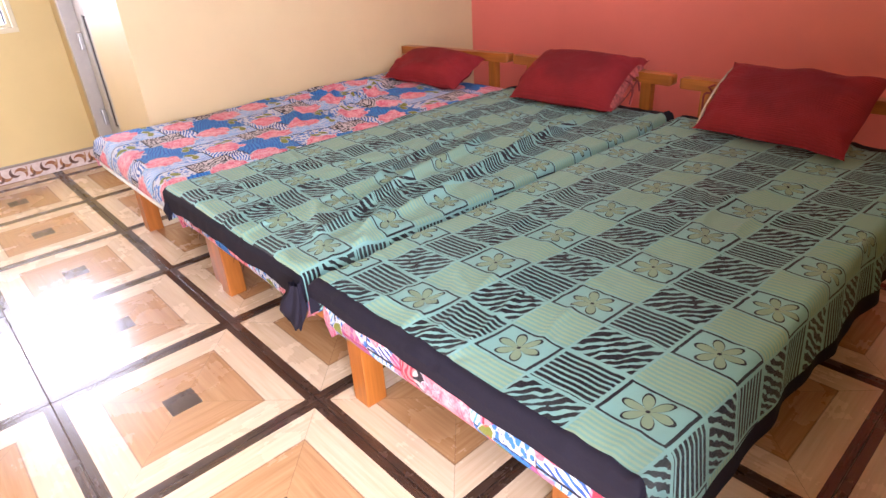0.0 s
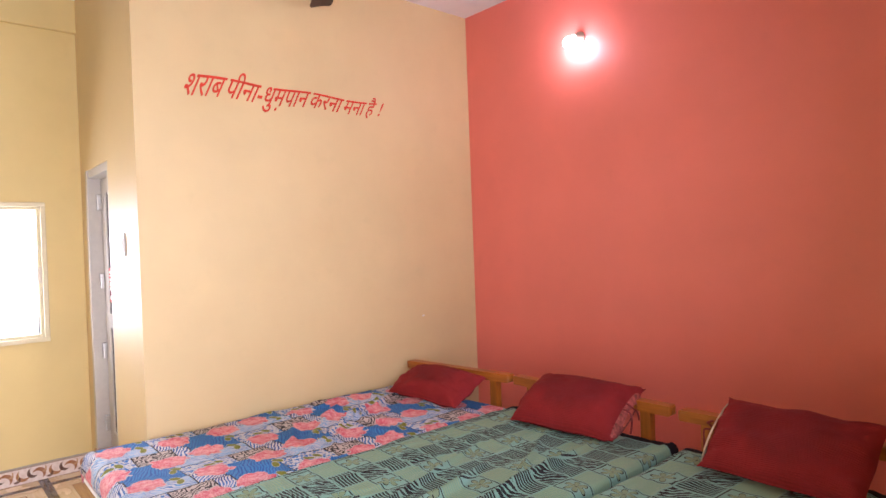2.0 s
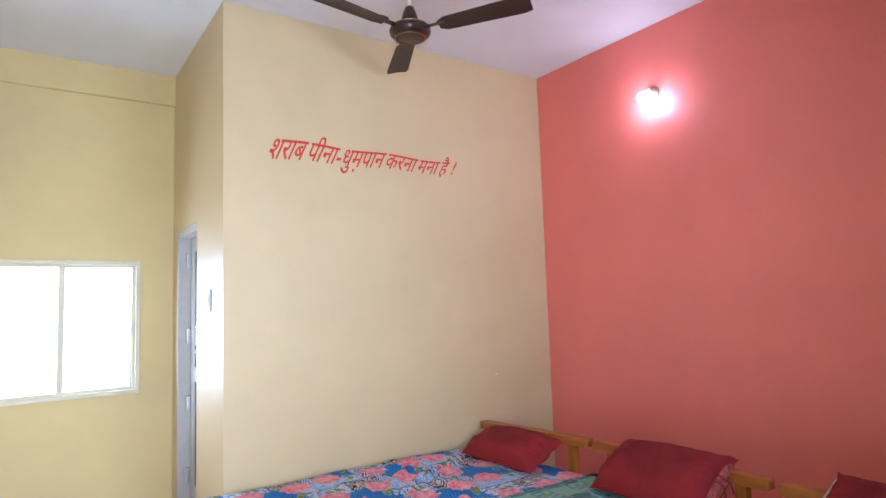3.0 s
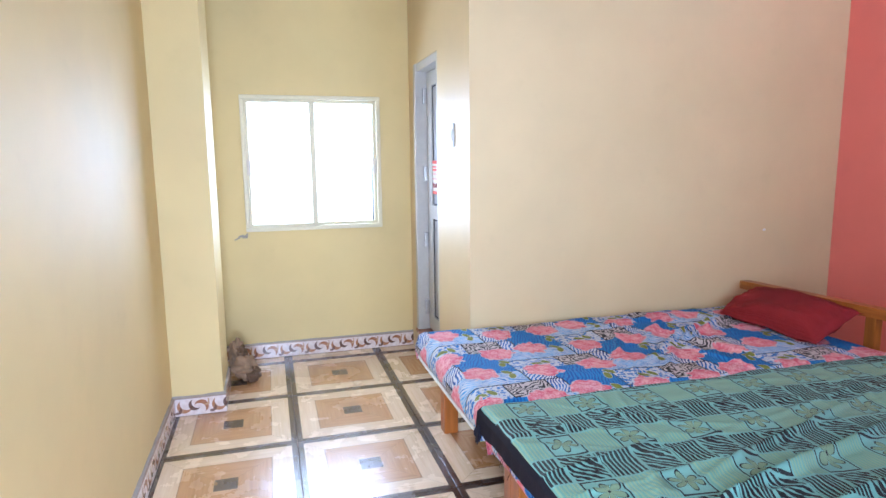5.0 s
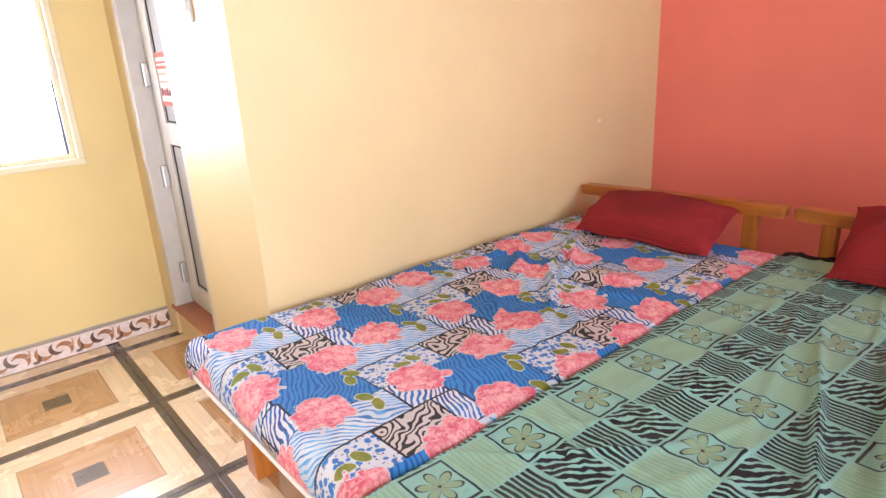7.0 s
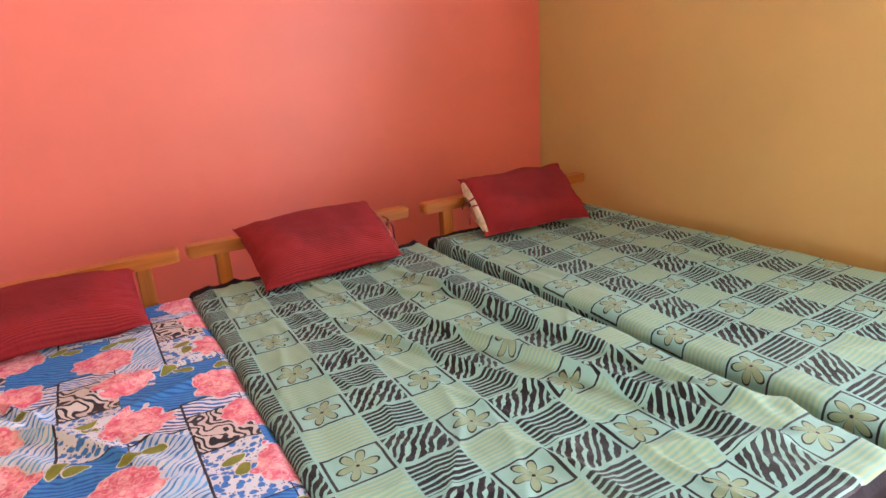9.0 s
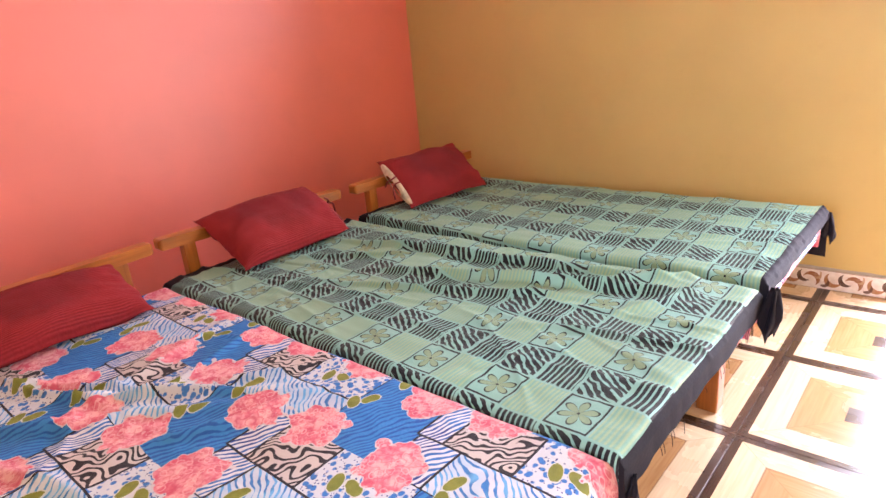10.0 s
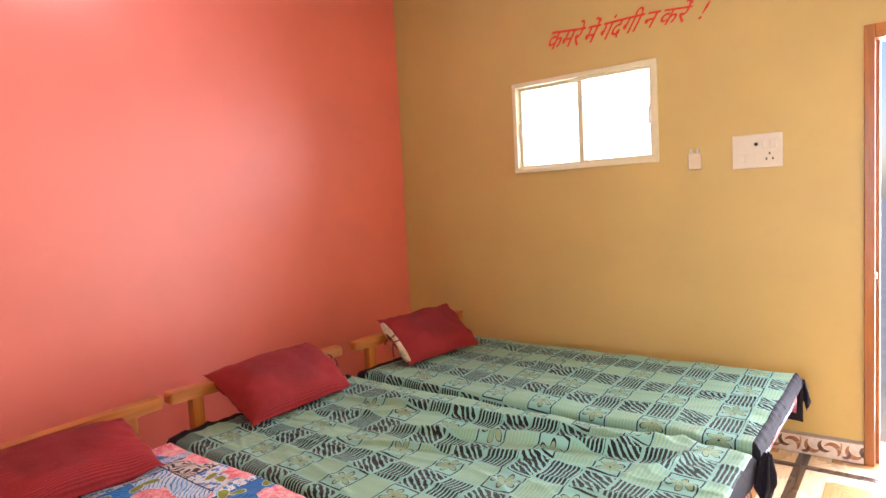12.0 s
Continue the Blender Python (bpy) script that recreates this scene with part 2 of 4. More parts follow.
def floral_print(name, warm=False):
    """Cotton mattress ticking: pink peonies on blue zebra, leopard and black-and-white patches."""
    k = Mat(name, 0.65, specular=0.3)
    u, v, _ = k.coords("UV", "cloth")
    PX, PY = 0.515, 0.668
    flat = k.vector(u, v)
    wob, rag = k.noise(flat, 7, 1), k.noise(flat, 38, 2)
    # patches in half-drop columns: a wide and a narrow stack in each
    col = ((u - 0.165) / (PX / 2)).floor()
    par = (col / 2.0 - (col / 2.0).floor()) * 2.0
    pu = u - 0.165 - col * (PX / 2)
    w = v - 0.02 - par * (PY / 2)
    q = w - (w / PY).floor() * PY
    narrow = pu > 0.125
    fine, cut = k.noise(flat, 19, 1), k.noise(k.vector(u * 1.3, v), 32, 1)
    swing = (wob - 0.5) * 30.0 + (fine - 0.5) * 8.0 + (rag - 0.5) * 1.5
    zeb = (u * 210.0 + v * 430.0 + swing).sin() + (cut - 0.5) * 2.4
    zeb2 = (u * 360.0 - v * 290.0 + swing * 1.1).sin() + (cut - 0.5) * 2.4
    swirl = (u * 240.0 + v * 170.0 + (k.noise(flat, 15, 1) - 0.5) * 44.0 + (rag - 0.5) * 1.5).sin() + (cut - 0.5) * 1.2
    haze = k.noise(flat, 11, 2)
    blue = k.mix(zeb.step(0.40, 0.4), (0.032, 0.225, 0.57), (0.012, 0.10, 0.39))
    pale = k.mix(haze.step(0.5, 0.3), (0.66, 0.69, 0.75), (0.42, 0.56, 0.74))
    light = k.mix(zeb2.step(0.45, 0.3), pale, k.mix(fine.step(0.5, 0.12), (0.13, 0.42, 0.74), (0.04, 0.20, 0.52)))
    bold = k.mix(zeb.step(0.12, 0.22), (0.67, 0.69, 0.75), k.mix(haze.step(0.5, 0.2), (0.025, 0.06, 0.26), (0.03, 0.18, 0.54)))
    mono = k.mix(swirl.step(0.18, 0.22), (0.58, 0.52, 0.50), (0.022, 0.02, 0.028))
    spots = k.voronoi(k.vector(u + (rag - 0.5) * 0.010, v + (fine - 0.5) * 0.012), 62)
    leo = k.mix(spots.step(0.44, 0.10), (0.035, 0.19, 0.55), (0.60, 0.63, 0.69))
    leo = k.mix((k.voronoi(flat, 125) < 0.24) * (spots > 0.30), leo, (0.02, 0.04, 0.20))
    wide = k.mix(q > 0.34, light, k.mix(q > 0.45, bold, blue))
    slim = k.mix(q > 0.22, leo, k.mix(q > 0.39, mono, k.mix(q > 0.46, bold, blue)))
    c = k.mix(narrow, wide, slim)
    along = narrow.inv() * ((q - 0.34).abs().min((q - 0.45).abs()).min(q)) + narrow * ((q - 0.22).abs().min((q - 0.39).abs()).min((q - 0.46).abs()).min(q))
    line = (along < 0.0030).max(((pu - 0.125).abs() < 0.0028) * (q < 0.46)).max((pu < 0.0028) * (q < 0.45)) * (rag > 0.34)
    c = k.mix(line, c, (0.015, 0.015, 0.028))
    # peonies and pairs of leaves, twice in each repeat
    near, leaf = None, None
    for shift in (0.0, 0.5):
        for cx, cy in ((0.405, 0.534), (0.190, 0.453), (0.182, 0.025)):
            d = (u - (cx + PX * shift)).wrap(PX).hypot((v - (cy + PY * shift)).wrap(PY))
            near = d if near is None else near.min(d)
        for cx, cy, c0, s0 in ((0.292, 0.018, 0.80, 0.60), (0.325, -0.005, 0.98, -0.17), (0.348, 0.178, 0.94, 0.34), (0.356, 0.134, 0.30, 0.95),
                               (0.165, 0.308, 0.90, 0.43), (0.214, 0.314, 0.96, -0.26)):
            a, b = (u - (cx + PX * shift)).wrap(PX), (v - (cy + PY * shift)).wrap(PY)
            p, o = a * c0 + b * s0, b * c0 - a * s0
            l = (p / 0.025).hypot(o / 0.014)
            leaf = l if leaf is None else leaf.min(l)
    leaf = leaf + (rag - 0.5) * 0.7
    c = k.mix(leaf < 1.14, c, (0.60, 0.62, 0.58))
    c = k.mix(leaf < 1.0, c, k.mix(rag, (0.11, 0.15, 0.02), (0.30, 0.31, 0.05)))
    lobes = k.voronoi(k.vector(u + (rag - 0.5) * 0.012, v), 30)
    ragged = near + (rag - 0.5) * 0.030 + (lobes - 0.45) * 0.034
    petals = k.voronoi(k.vector(u + (wob - 0.5) * 0.05, v + (rag - 0.5) * 0.06), 34)
    ruffle = k.noise(flat, 70, 2)
    shade = (petals * 0.75 + (ruffle - 0.5) * 0.9 - (near * -1.0 + 0.05) * 3.0)
    pink = k.mix(shade.step(0.40, 0.55), (0.86, 0.44, 0.46), (0.70, 0.12, 0.19))
    pink = k.mix((k.noise(flat, 46, 1) - 0.5).abs().step(0.035, 0.04).inv() * 0.5, pink, (0.60, 0.08, 0.14))
    fold = (k.voronoi(k.vector(u + (rag - 0.5) * 0.02, v + (fine - 0.5) * 0.03), 52) - 0.40).abs()
    pink = k.mix(fold.step(0.05, 0.05).inv() * 0.55, pink, (0.90, 0.58, 0.58))
    c = k.mix(ragged < 0.078, c, (0.62, 0.56, 0.60))
    c = k.mix(ragged < 0.0745, c, pink)
    if warm:
        c = k.mix((wob > 0.5) * (near > 0.1) * 0.6, c, (0.62, 0.05, 0.09))
    k.color(c)
    weave(k, u, v, 0.32)
    return k.m


def ribbed(name, color):
    """Corded pillow cotton with fine ribs along its length."""
    k = Mat(name, 0.78, specular=0.2)
    u, v, _ = k.coords("UV", "cloth")
    n = k.noise(k.vector(u, v), 7, 4)
    warp = k.noise(k.vector(u, v), 26, 2)
    rib = (v * (6.2832 / 0.0066) + (warp - 0.5) * 3.0).sin()
    crinkle = k.noise(k.vector(u * 95.0, v * 190.0), 1.0, 2)
    grime = ((u - 0.29).hypot((v - 0.20) * 1.7) + (n - 0.5) * 0.22).step(0.20, 0.14).inv()
    dark = tuple(c * 0.6 for c in color)
    c = k.mix((rib * 0.13 + 0.30 + crinkle * 0.5 + (n - 0.5) * 0.9).clamp(), dark, color)
    k.color(k.mix(grime * 0.34, c, (0.05, 0.008, 0.012)))
    k.bump(rib * 0.6 + crinkle * 1.2, 0.6, 0.002)
    return k.m


CREAM = paint("cream_wall_paint", (0.645, 0.505, 0.275))
YELLOW = paint("pale_yellow_wall_paint", (0.68, 0.54, 0.245), 0.62)
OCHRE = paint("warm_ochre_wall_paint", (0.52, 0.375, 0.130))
PINK = paint("coral_pink_wall_paint", (0.80, 0.188, 0.148), 0.46, gloss=0.85)
WHITE_CEILING = paint("white_ceiling_paint", (0.74, 0.73, 0.74), 0.8)
CEMENT = plain("grey_cement", (0.34, 0.31, 0.27), 0.9, bump=0.4)
GROUT = plain("pale_grout", (0.42, 0.34, 0.27), 0.9)
TILE = tile_print()
SKIRT = skirting_print()
TEAK = wood("orange_varnished_wood", (0.43, 0.135, 0.018), 0.36, 0)
TEAK_Y = wood("orange_varnished_wood_long", (0.43, 0.135, 0.018), 0.36, 1)
TEAK_Z = wood("orange_varnished_wood_upright", (0.43, 0.135, 0.018), 0.36, 2)
JAMB = wood("brown_door_frame_wood", (0.36, 0.115, 0.014), 0.38, 2)
PLY = wood("raw_plywood", (0.36, 0.22, 0.11), 0.6, 1)
SHEET = sheet_print("green_patchwork_cotton")
SHEET_SHIFTED = sheet_print("green_patchwork_cotton_shifted", True)
FLORAL = floral_print("floral_mattress_cotton")
FLORAL_WARM = floral_print("floral_mattress_cotton_red", True)
PILLOW = ribbed("dark_red_corded_cotton", (0.31, 0.022, 0.025))
BLACK_CLOTH = plain("black_hem_cotton", (0.014, 0.012, 0.019), 0.8, bump=0.4, specular=0.15)
CUSHION = plain("pale_beige_cushion_cloth", (0.55, 0.44, 0.33), 0.85, spread=0.5, scale=22, bump=0.4)
BROCADE = plain("dark_red_brocade", (0.34, 0.07, 0.06), 0.8, spread=0.7, scale=60, bump=0.5)
PIPING = plain("white_piping", (0.72, 0.70, 0.66), 0.7)
TIE = plain("dark_red_cord", (0.22, 0.02, 0.025), 0.8)
ALU = plain("cream_powder_coated_frame", (0.68, 0.62, 0.42), 0.4, spread=0.05)
BEIGE_PLASTIC = plain("beige_plastic", (0.62, 0.51, 0.38), 0.45, spread=0.04)
PVC = plain("white_door_plastic", (0.50, 0.48, 0.44), 0.4, spread=0.06)
PVC_GREY = plain("grey_door_panel", (0.33, 0.32, 0.31), 0.45, spread=0.06)
STEEL = plain("dull_steel", (0.45, 0.44, 0.42), 0.4, 0.9)
SWITCH = plain("white_switch_plastic", (0.64, 0.57, 0.48), 0.35, spread=0.03)
GREY_PLASTIC = plain("grey_socket_plastic", (0.50, 0.49, 0.48), 0.4)
DARK_HOLE = plain("dark_socket_hole", (0.015, 0.015, 0.015), 0.7)
TERRACOTTA = plain("terracotta_sill_tile", (0.36, 0.12, 0.045), 0.35, spread=0.2, scale=14)
RED_PAINT = plain("red_sign_paint", (0.66, 0.040, 0.010), 0.5, spread=0.15, scale=40)
FAN_BROWN = plain("glossy_brown_enamel", (0.035, 0.014, 0.011), 0.2, spread=0.3)
FAN_WOOD = wood("dark_walnut_blade", (0.035, 0.014, 0.010), 0.5, 0)
BRASS = plain("brass_trim", (0.55, 0.36, 0.14), 0.3, 1.0)
SACKING = plain("beige_sackcloth", (0.31, 0.20, 0.115), 0.95, spread=0.45, scale=9, bump=0.6)
SACK_DARK = plain("brown_sackcloth", (0.13, 0.075, 0.04), 0.95, spread=0.3, scale=14, bump=0.6)
PAVING = plain("outdoor_concrete", (0.42, 0.40, 0.36), 0.9, spread=0.15, scale=4, bump=0.3)

glass = Mat("window_glass", 0.02)
glass.b.inputs["Transmission Weight"].default_value, glass.b.inputs["IOR"].default_value = 1.0, 1.02
GLASS = glass.m
glow = Mat("lit_lamp_glass", 0.4)
glow.b.inputs["Emission Color"].default_value, glow.b.inputs["Emission Strength"].default_value = (1.0, 0.90, 1.0, 1), 115.0
BULB = glow.m


# ---- builders ----
def slab(bm, x0, y0, z0, x1, y1, z1, bevel=0.0):
    """A box between two corners, added to bm; its edges rounded by bevel."""
    made = bmesh.ops.create_cube(bm, size=1)["verts"]
    for v in made:
        v.co = Vector(((x0 + x1) / 2 + v.co.x * (x1 - x0), (y0 + y1) / 2 + v.co.y * (y1 - y0), (z0 + z1) / 2 + v.co.z * (z1 - z0)))
    if bevel:
        edges = list({e for v in made for e in v.link_edges})
        bmesh.ops.bevel(bm, geom=edges, offset=bevel, segments=2, profile=0.6, affect="EDGES")
    return bm


def block(*corners, bevel=0.0):
    return slab(bmesh.new(), *corners, bevel=bevel)


def part(name, bm, material, parent=None, label="", smooth=False):
    """Links a bmesh as one mesh object, under a thing or part where one is given."""
    me = bpy.data.meshes.new(name)
    bmesh.ops.recalc_face_normals(bm, faces=bm.faces)
    bm.to_mesh(me)
    bm.free()
    if material:
        me.materials.append(material)
    if smooth:
        me.shade_smooth()
    ob = new(name, me)
    ob.parent = parent
    return tagged(ob, label)


def thing(name, label, category, place=(0, 0, 0), group=""):
    ob = new(name)
    ob.empty_display_size = 0.05
    ob.location = place
    return tagged(ob, label, category, group)


def setting(ob, label=""):
    return tagged(ob, label, kind="structure")


def lathe(profile, segments=32, axis="z"):
    """A body of revolution from (radius, height) pairs."""
    bm = bmesh.new()
    rings = []
    for r, h in profile:
        ring = []
        for i in range(segments):
            a = 2 * math.pi * i / segments
            p = (r * math.cos(a), r * math.sin(a), h)
            ring.append(bm.verts.new(p if axis == "z" else (p[0], -p[2], p[1])))
        rings.append(ring)
    for a, b in zip(rings, rings[1:]):
        for i in range(segments):
            j = (i + 1) % segments
            bm.faces.new((a[i], a[j], b[j], b[i]))
    for ring in (rings[0], rings[-1]):
        if len(set(tuple(v.co) for v in ring)) > 2:
            bm.faces.new(ring)
    return bm


def cord(name, points, radius, material, parent=None, label=""):
    """A round cord through points, as a mesh."""
    curve = bpy.data.curves.new(name, "CURVE")
    curve.dimensions, curve.bevel_depth, curve.bevel_resolution = "3D", radius, 2
    sp = curve.splines.new("NURBS")
    sp.points.add(len(points) - 1)
    for p, co in zip(sp.points, points):
        p.co = (*co, 1)
    sp.use_endpoint_u, sp.order_u = True, 3
    holder = bpy.data.objects.new(name, curve)
    scene.collection.objects.link(holder)
    me = bpy.data.meshes.new_from_object(holder.evaluated_get(bpy.context.evaluated_depsgraph_get()))
    bpy.data.objects.remove(holder)
    me.materials.clear()
    me.materials.append(material)
    me.shade_smooth()
    ob = new(name, me)
    ob.parent = parent
    return tagged(ob, label)


def mesh_grid(name, nx, ny, place, material, parent=None, label="", layers=None, closed=False):
    """A smooth sheet of nx by ny quads. place(i, j) gives a corner; layers maps a UV layer to a function of (i, j)."""
    verts = [place(i / nx, j / ny) for j in range(ny + 1) for i in range(nx + 1)]
    faces = [(j * (nx + 1) + i, j * (nx + 1) + i + 1, (j + 1) * (nx + 1) + i + 1, (j + 1) * (nx + 1) + i) for j in range(ny) for i in range(nx)]
    me = bpy.data.meshes.new(name)
    me.from_pydata(verts, [], faces)
    for layer, f in (layers or {}).items():
        at = [f((n % (nx + 1)) / nx, (n // (nx + 1)) / ny) for n in range(len(verts))]
        uv = me.uv_layers.new(name=layer)
        for loop in me.loops:
            uv.data[loop.index].uv = at[loop.vertex_index]
    me.materials.append(material)
    me.shade_smooth()
    ob = new(name, me)
    ob.parent = parent
    return tagged(ob, label)


def lettering(name, text, size, m, label, shear=0.36, offset=-0.0006, parent=None):
    """Painted words, as a thin mesh."""
    curve = bpy.data.curves.new(name, "FONT")
    curve.body, curve.size, curve.shear, curve.offset, curve.bevel_depth = text, size, shear, offset, 0.0016
    curve.bevel_resolution = 0
    curve.align_x, curve.align_y = "CENTER", "CENTER"
    curve.resolution_u, curve.space_word = 3, 0.62
    holder = bpy.data.objects.new(name, curve)
    scene.collection.objects.link(holder)
    me = bpy.data.meshes.new_from_object(holder.evaluated_get(bpy.context.evaluated_depsgraph_get()))
    bpy.data.objects.remove(holder)
    # brush lettering that leans and grows smaller along the line
    half = max(abs(v.co.x) for v in me.vertices) or 1.0
    for v in me.vertices:
        v.co.y *= 1.10 - 0.20 * v.co.x / half
        v.co.x += 0.30 * v.co.y
        v.co.y += 0.006 * math.sin(v.co.x * 9.0)
    me.materials.clear()
    me.materials.append(RED_PAINT)
    ob = new(name, me)
    ob.matrix_world = m
    return tagged(ob, label, "wall lettering")


# ---- the room ----
XE, YS, XA, YD, TOP = 3.212, -3.765, -1.29, -2.285, 3.035   # east wall, south wall, alcove wall, door wall, ceiling
T = 0.14                                                # wall thickness
W1 = (-3.383, -2.490, 0.858, 1.729)                      # alcove window: y from, to, z from, to
W2 = (-1.877, -0.966, 1.500, 2.058)                      # east window
D1 = (-1.150, -0.575, 0.16, 1.92)                       # inner door: x from, to, z from, to
D2 = (-3.70, -2.80, 0.0, 2.03)                          # entrance: y from, to, z from, to

bm = block(-0.002, 0, -0.1, XE + T, T, TOP)
setting(part("wall_north", bm, PINK), "coral pink painted wall behind the beds")
bm = block(-T, YD, -0.1, 0, T, TOP)
setting(part("wall_west", bm, CREAM), "cream painted wall with red lettering")
bm = bmesh.new()
slab(bm, XA - 0.05, YD, -0.1, D1[0], YD + T, TOP)
slab(bm, D1[1], YD, -0.1, -T, YD + T, TOP)
slab(bm, D1[0], YD, D1[3], D1[1], YD + T, TOP)
slab(bm, D1[0], YD + 0.012, -0.1, D1[1], YD + T, D1[2] - 0.02)
setting(part("wall_door_side", bm, CREAM), "cream painted wall with a recessed door")
bm = bmesh.new()
slab(bm, XA - T, YS - T, -0.1, XA, W1[0] + 0.02, TOP)
slab(bm, XA - T, W1[1] - 0.02, -0.1, XA, YD + T, TOP)
slab(bm, XA - T, W1[0] + 0.02, -0.1, XA, W1[1] - 0.02, W1[2] + 0.02)
slab(bm, XA - T, W1[0] + 0.02, W1[3] - 0.02, XA, W1[1] - 0.02, TOP)
setting(part("wall_alcove", bm, YELLOW), "pale yellow painted wall under the sliding window")
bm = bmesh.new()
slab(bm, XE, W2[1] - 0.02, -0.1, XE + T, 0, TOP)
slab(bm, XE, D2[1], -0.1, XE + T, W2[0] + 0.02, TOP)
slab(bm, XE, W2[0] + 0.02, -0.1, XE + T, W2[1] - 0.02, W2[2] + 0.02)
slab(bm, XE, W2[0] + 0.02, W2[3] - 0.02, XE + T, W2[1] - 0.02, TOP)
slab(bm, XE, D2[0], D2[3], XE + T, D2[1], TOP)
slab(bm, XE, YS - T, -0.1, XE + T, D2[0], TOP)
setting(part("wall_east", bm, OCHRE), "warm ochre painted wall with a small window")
setting(part("wall_south", block(XA, YS - T, -0.1, XE, YS, TOP), YELLOW), "pale yellow painted wall")
setting(part("pillar", block(-0.86, YS, -0.1, -0.445, -3.515, TOP), YELLOW), "pale yellow painted pillar")
bm = block(-0.443, YS, 2.80, XE, YS + 0.17, TOP)
setting(part("beam_south", bm, YELLOW), "pale yellow beam under the ceiling")
bm = block(XA, YS, 2.825, XA + 0.03, YD, TOP)
setting(part("beam_alcove", bm, YELLOW), "pale yellow beam above the window")
setting(part("ceiling", block(XA - T, YS - T, TOP, XE + T, T, TOP + 0.12), WHITE_CEILING), "white painted ceiling")
floor = setting(part("floor", block(XA - T, YS - T, -0.1, XE + T, T, -0.008), GROUT), "floor of glazed tiles printed as nested wooden frames")
setting(part("ground", block(-60, -60, -0.30, 60, 60, -0.12), PAVING), "pale concrete ground outside")
setting(part("pavement", block(XE + T, -6, -0.12, 6.5, 2, -0.01), PAVING), "concrete landing outside the entrance")


# ---- windows and doors ----
def sliding_window(name, label, y0, y1, z0, z1, x, inward):
    """A two-sash sliding window in a wall of constant x; inward is the way into the room."""
    root = setting(thing(name, label, ""), label)
    def bar(b, ya, za, yb, zb, near, far, bev=0.004):
        slab(b, min(x + inward * near, x + inward * far), ya, za, max(x + inward * near, x + inward * far), yb, zb, bev)
    bm = bmesh.new()
    F = 0.027
    bar(bm, y0, z0, y1, z0 + F, 0.016, -0.07)
    bar(bm, y0, z1 - F, y1, z1, 0.016, -0.07)
    bar(bm, y0, z0 + F, y0 + F, z1 - F, 0.014, -0.07)
    bar(bm, y1 - F, z0 + F, y1, z1 - F, 0.014, -0.07)
    part("window_frame", bm, ALU, root)
    mid = (y0 + y1) / 2
    S, M = 0.019, 0.034                                  # sash bars, meeting stile
    for k, (a, b, near) in enumerate(((y0 + F, mid + M / 2, 0.004), (mid - M / 2, y1 - F, -0.026))):
        bm = bmesh.new()
        bar(bm, a, z0 + F, b, z0 + F + S, near, near - 0.022, 0.003)
        bar(bm, a, z1 - F - S, b, z1 - F, near, near - 0.022, 0.003)
        left, right = (S, M) if k == 0 else (M, S)
        bar(bm, a, z0 + F + S, a + left, z1 - F - S, near, near - 0.022, 0.003)
        bar(bm, b - right, z0 + F + S, b, z1 - F - S, near, near - 0.022, 0.003)
        sash = part("sash", bm, ALU, root)
        bm = bmesh.new()
        bar(bm, a + left - 0.006, z0 + F + S - 0.006, b - right + 0.006, z1 - F - S + 0.006, near - 0.009, near - 0.013, 0.0)
        pane = part("pane", bm, GLASS, sash)
        pane.visible_shadow = False
        ly = a + 0.012 if k == 0 else b - 0.012
        lz = (z0 + z1) / 2 - 0.02
        bm = bmesh.new()
        bar(bm, ly - 0.013, lz - 0.05, ly + 0.013, lz + 0.05, near + 0.012, near, 0.004)
        bar(bm, ly - 0.006, lz - 0.028, ly + 0.006, lz + 0.012, near + 0.02, near + 0.012, 0.003)
        part("latch", bm, SWITCH, sash, "white plastic sliding latch")
    return root


sliding_window("window_1", "cream framed two-sash sliding window, blazing with daylight", *W1, XA, 1)
sliding_window("window_2", "small cream framed sliding window, blazing with daylight", *W2, XE, -1)

# inner door, closed, set back in its opening
door = setting(thing("door_1", "", ""), "white plastic panel door, closed, with a red notice")
bm = bmesh.new()
yf = YD - 0.004
slab(bm, D1[0], yf, D1[2], D1[0] + 0.05, YD + 0.125, D1[3], 0.003)
slab(bm, D1[1] - 0.05, yf + 0.01, D1[2], D1[1], YD + 0.125, D1[3], 0.003)
slab(bm, D1[0] + 0.05, yf + 0.01, D1[3] - 0.05, D1[1] - 0.05, YD + 0.125, D1[3], 0.003)
part("door_frame", bm, PVC, door, "white painted steel frame")
lx0, lx1, lz0, lz1, ly = D1[0] + 0.056, D1[1] - 0.056, D1[2] + 0.012, D1[3] - 0.056, YD + 0.072
bm = bmesh.new()
for a, b, c, d in ((lx0, lz0, lx0 + 0.11, lz1), (lx1 - 0.11, lz0, lx1, lz1),
                   (lx0 + 0.11, lz0, lx1 - 0.11, lz0 + 0.1), (lx0 + 0.11, lz1 - 0.09, lx1 - 0.11, lz1),
                   (lx0 + 0.11, 0.93, lx1 - 0.11, 1.02)):
    slab(bm, a, ly, b, c, ly + 0.03, d, 0.003)
leaf = part("door_leaf", bm, PVC, door)
